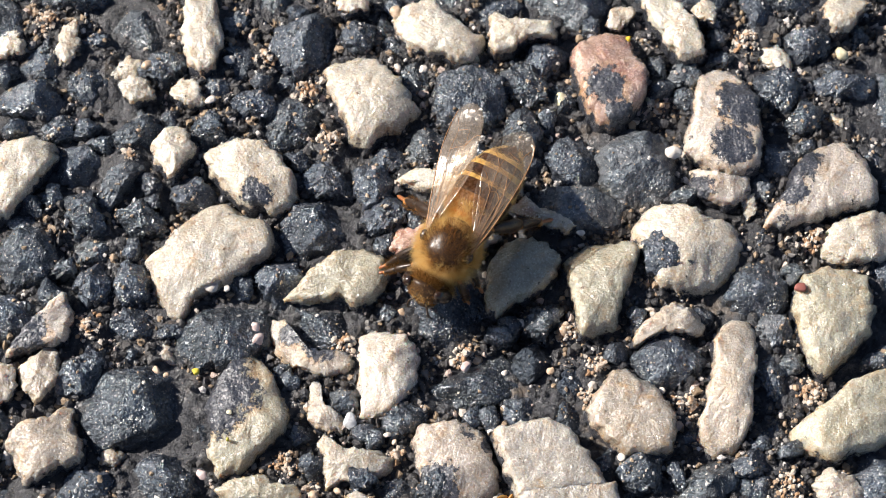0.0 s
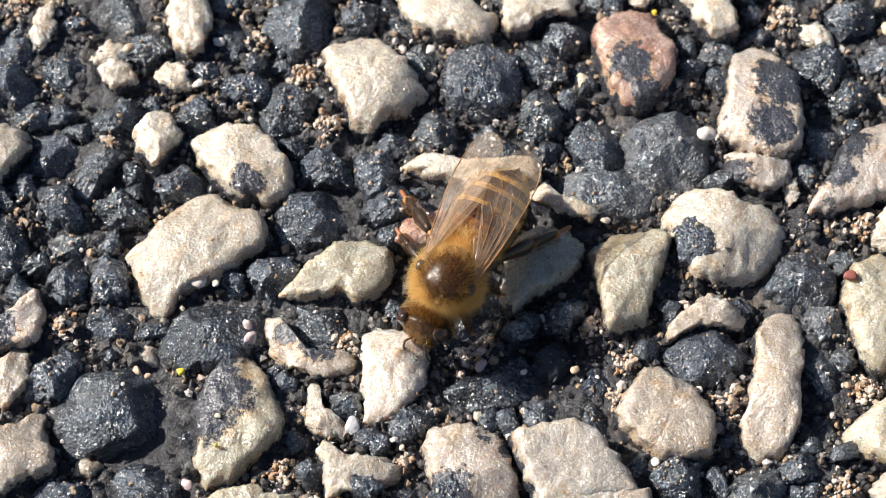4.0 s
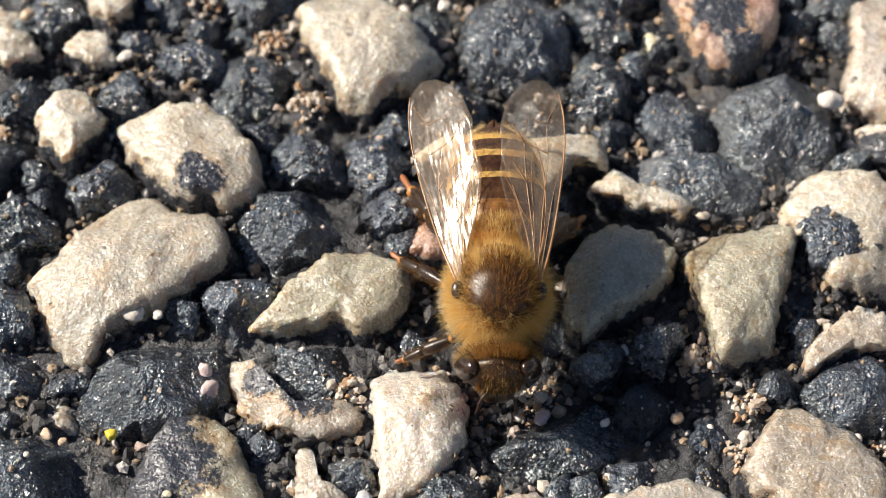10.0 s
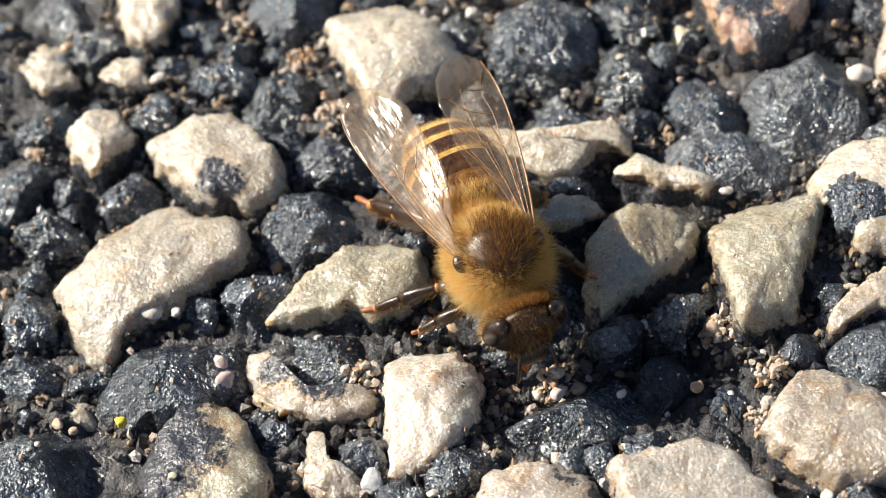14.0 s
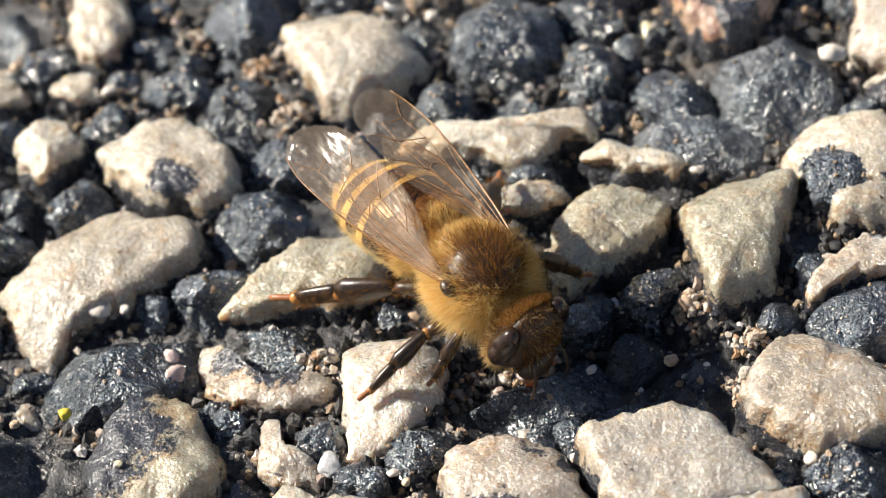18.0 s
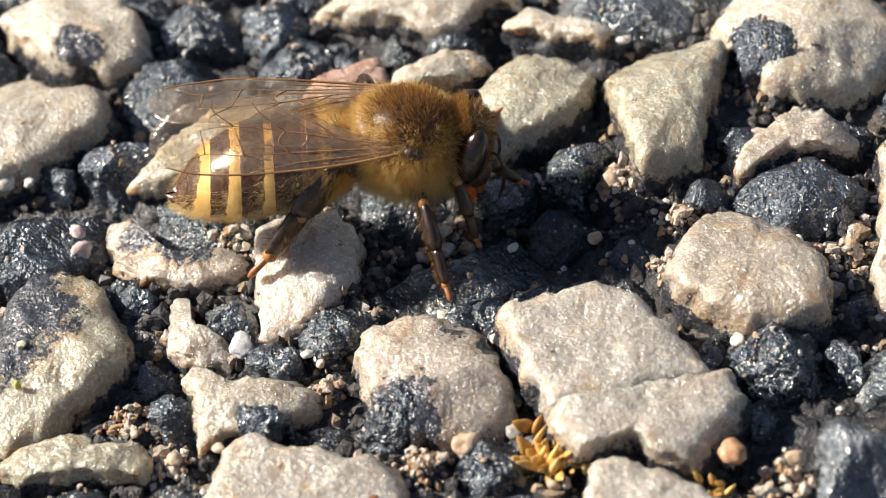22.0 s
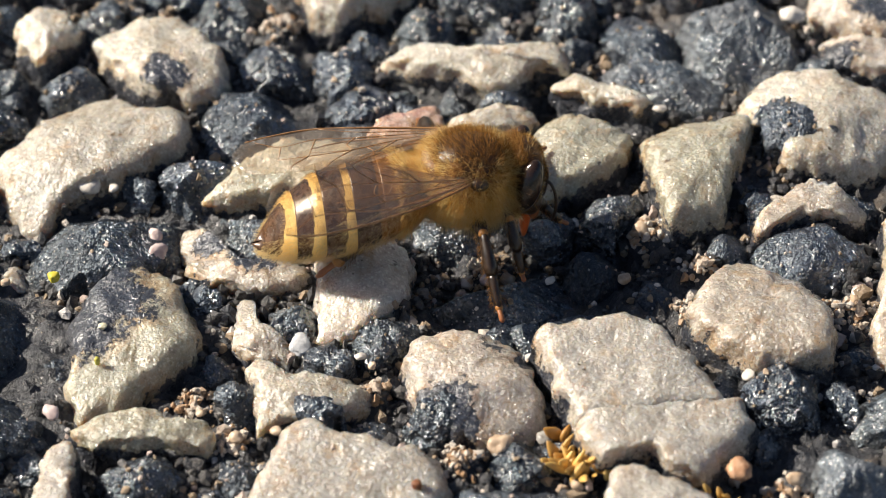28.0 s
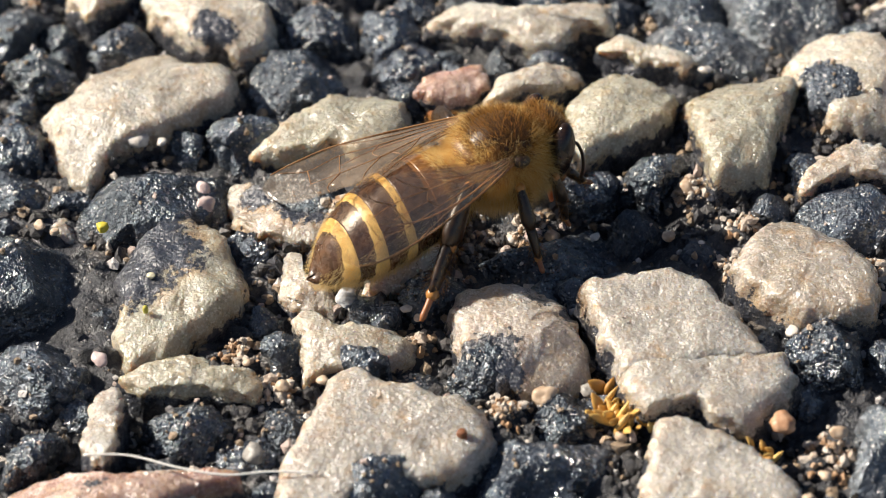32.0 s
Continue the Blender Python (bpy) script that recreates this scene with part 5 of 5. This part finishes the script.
m.base(m.mix(m.noise(0.3, 2), (0.7, 0.68, 0.62), (0.85, 0.83, 0.78)))
p, f = tube(hair, [0.045] * len(hair), 6)
tagged(new("fibre", mesh("fibre", [v * K for v in p], f, m.m)), "thin white fibre lying across a red stone", "fibre")

# ---- smaller chippings that fill the rest of the surface ----
rng = np.random.default_rng(5)


def rough_corners(r, stretch, turn):
    k = rng.integers(5, 8)
    a = (np.arange(k) + rng.uniform(-0.28, 0.28, k)) * 2 * np.pi / k
    rr = r * rng.uniform(0.8, 1.15, k)
    p = np.stack([np.cos(a) * rr * stretch, np.sin(a) * rr / stretch], 1)
    c, s = np.cos(turn), np.sin(turn)
    return p @ np.array([[c, s], [-s, c]])


def free(x, y, r):
    i, j, w = int((y + SPAN) / CELL), int((x + SPAN) / CELL), max(1, int(0.8 * r / CELL))
    block = taken[max(0, i - w) : i + w + 1, max(0, j - w) : j + w + 1]
    return block.size and block.mean() < 0.10


filler_verts, filler_faces, filler_bare = ({k: [] for k in STONE} for _ in range(3))
SIMPLE = [(1.2, -3.0), (1.08, -1.3), (0.99, -0.45), (0.86, -0.06), (0.6, 0), (0.3, 0)]
for sx, sy, sr in SAND_SPOTS:  # kept free of chippings
    taken |= (gx - sx) ** 2 + (gy - sy) ** 2 < (1.1 * sr) ** 2
filled = 0
for r, tries in ((4.2, 900), (3.2, 1800), (2.4, 3500), (1.8, 6000), (1.3, 9000), (0.9, 9000)):
    for x, y in rng.uniform(-SPAN + 4, SPAN - 4, (tries, 2)):
        if not free(x, y, r):
            continue
        seen = -38 < x < 38 and -30 < y < 32
        odds = [0.84, 0.08, 0.03, 0.05] if seen else [0.5, 0.06, 0.32, 0.12]
        kind = ("dark", "grey", "pale", "tan")[rng.choice(4, p=odds)]
        corners = rough_corners(r, rng.uniform(1.0, 1.35), rng.uniform(0, 6.28))
        top = rng.uniform(-0.7, 0.4) if seen else rng.uniform(-0.6, 0.5)
        top -= max(0, 2.2 - r) * 0.35
        slope = rng.uniform(-0.12, 0.12, 2)
        if seen and filled < 190 and r > 1.2:
            filled += 1
            chip(kind, x, y, top, corners, slope)
        else:
            verts, faces = chip_mesh(corners, 20, 0.5, 0.8, x * 3 + y, 4, SIMPLE, slope)
            base = len(filler_verts[kind])
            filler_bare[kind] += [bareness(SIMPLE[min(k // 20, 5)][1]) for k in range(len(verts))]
            filler_verts[kind] += [(a + x * K, b + y * K, c + top * K) for a, b, c in verts]
            filler_faces[kind] += [tuple(base + i for i in f) for f in faces]
            occupy(x, y, corners)
for kind in STONE:
    if filler_faces[kind]:
        me = mesh("small_stones", filler_verts[kind], filler_faces[kind], STONE[kind])
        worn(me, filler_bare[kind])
        ob = part("small_stones", me, road, STONE_LABEL[kind])
        tagged(ob, kind="stuff")


# ---- sand and crumbs lying in the gaps ----
def on_perch():
    return perches[rng.integers(len(perches))]


def grains(name, count, sizes, colours, label, where, lift=0.0):
    m = Mat(name, 0.35, IOR=1.5)
    pick = m.t.nodes.new("ShaderNodeValToRGB")
    pick.color_ramp.interpolation = "CONSTANT"
    for k, col in enumerate(colours):
        e = pick.color_ramp.elements[k] if k < 2 else pick.color_ramp.elements.new(0.5)
        e.position, e.color = k / len(colours), (*col, 1)
    m.link(m.geo.outputs["Random Per Island"], pick.inputs[0])
    m.base(m.mix(m.ramp(m.noise(0.15, 3), 0.3, 0.7, 0.0, 0.35), pick.outputs[0], (0.1, 0.08, 0.06)))
    m.bump(m.noise(0.2, 4, 0.7), 0.16)
    t = (1 + 5**0.5) / 2
    ico = np.array([(-1, t, 0), (1, t, 0), (-1, -t, 0), (1, -t, 0), (0, -1, t), (0, 1, t), (0, -1, -t), (0, 1, -t), (t, 0, -1), (t, 0, 1), (-t, 0, -1), (-t, 0, 1)]) / 1.9
    tris = np.array([(0, 11, 5), (0, 5, 1), (0, 1, 7), (0, 7, 10), (0, 10, 11), (1, 5, 9), (5, 11, 4), (11, 10, 2), (10, 7, 6), (7, 1, 8), (3, 9, 4), (3, 4, 2), (3, 2, 6), (3, 6, 8), (3, 8, 9), (4, 9, 5), (2, 4, 11), (6, 2, 10), (8, 6, 7), (9, 8, 1)])
    verts, faces, made = [], [], 0
    while made < count:
        if where is on_perch:
            x, y, z = on_perch()
        else:
            x, y = rng.uniform(-39, 39), rng.uniform(-32, 33)
            z = where(x, y)
        if z is None:
            continue
        r = rng.choice(sizes) * rng.uniform(0.7, 1.3)
        shape = ico * rng.uniform(0.55, 1.35, (12, 1)) * rng.uniform(0.7, 1.2, 3) * r
        verts.append((shape + (x, y, z + 0.45 * r + lift)) * K)
        faces.append(tris + 12 * made)
        made += 1
    me = mesh(name, np.concatenate(verts), [tuple(int(i) for i in f) for f in np.concatenate(faces)], m.m, smooth=False)
    return tagged(new(name, me), label, "sand", kind="stuff")


def in_gap(x, y):
    if taken[int((y + SPAN) / CELL), int((x + SPAN) / CELL)]:
        return None
    if noise.noise(Vector((x, y, 40)) * 0.16) < rng.uniform(-0.45, 0.35):
        return None
    return mortar_z(x, y)


WARM = [(0.62, 0.55, 0.47), (0.46, 0.34, 0.23), (0.72, 0.68, 0.64), (0.58, 0.46, 0.40), (0.34, 0.25, 0.16), (0.70, 0.62, 0.54), (0.26, 0.25, 0.24), (0.16, 0.16, 0.165)]
TAN = [(0.68, 0.55, 0.43), (0.56, 0.39, 0.25), (0.72, 0.64, 0.54), (0.50, 0.30, 0.16), (0.62, 0.46, 0.33)]
BLACK = [(0.02, 0.022, 0.026), (0.035, 0.038, 0.045), (0.06, 0.06, 0.062), (0.025, 0.03, 0.04), (0.13, 0.12, 0.11)]
grains("sand", 7000, (0.06, 0.08, 0.1, 0.13, 0.16, 0.2, 0.28), WARM, "tan and white sand grains in the gaps", in_gap)
grains("bitumen_crumbs", 8000, (0.12, 0.16, 0.22, 0.32), BLACK, "black bitumen crumbs in the gaps", in_gap)


grains("grit", 2400, (0.05, 0.06, 0.08, 0.10, 0.15), WARM, "pale grit lying on the black stones", on_perch)


def on_spot(x, y):
    for sx, sy, sr in SAND_SPOTS:
        if (x - sx) ** 2 + (y - sy) ** 2 < (sr * rng.uniform(0.2, 1.15)) ** 2:
            return mortar_z(x, y) + rng.uniform(0, 0.12)
    return None


grains("sand_heaps", 2000, (0.07, 0.09, 0.12, 0.15, 0.2), TAN, "small heaps of tan and amber sand grains", on_spot)

motions()
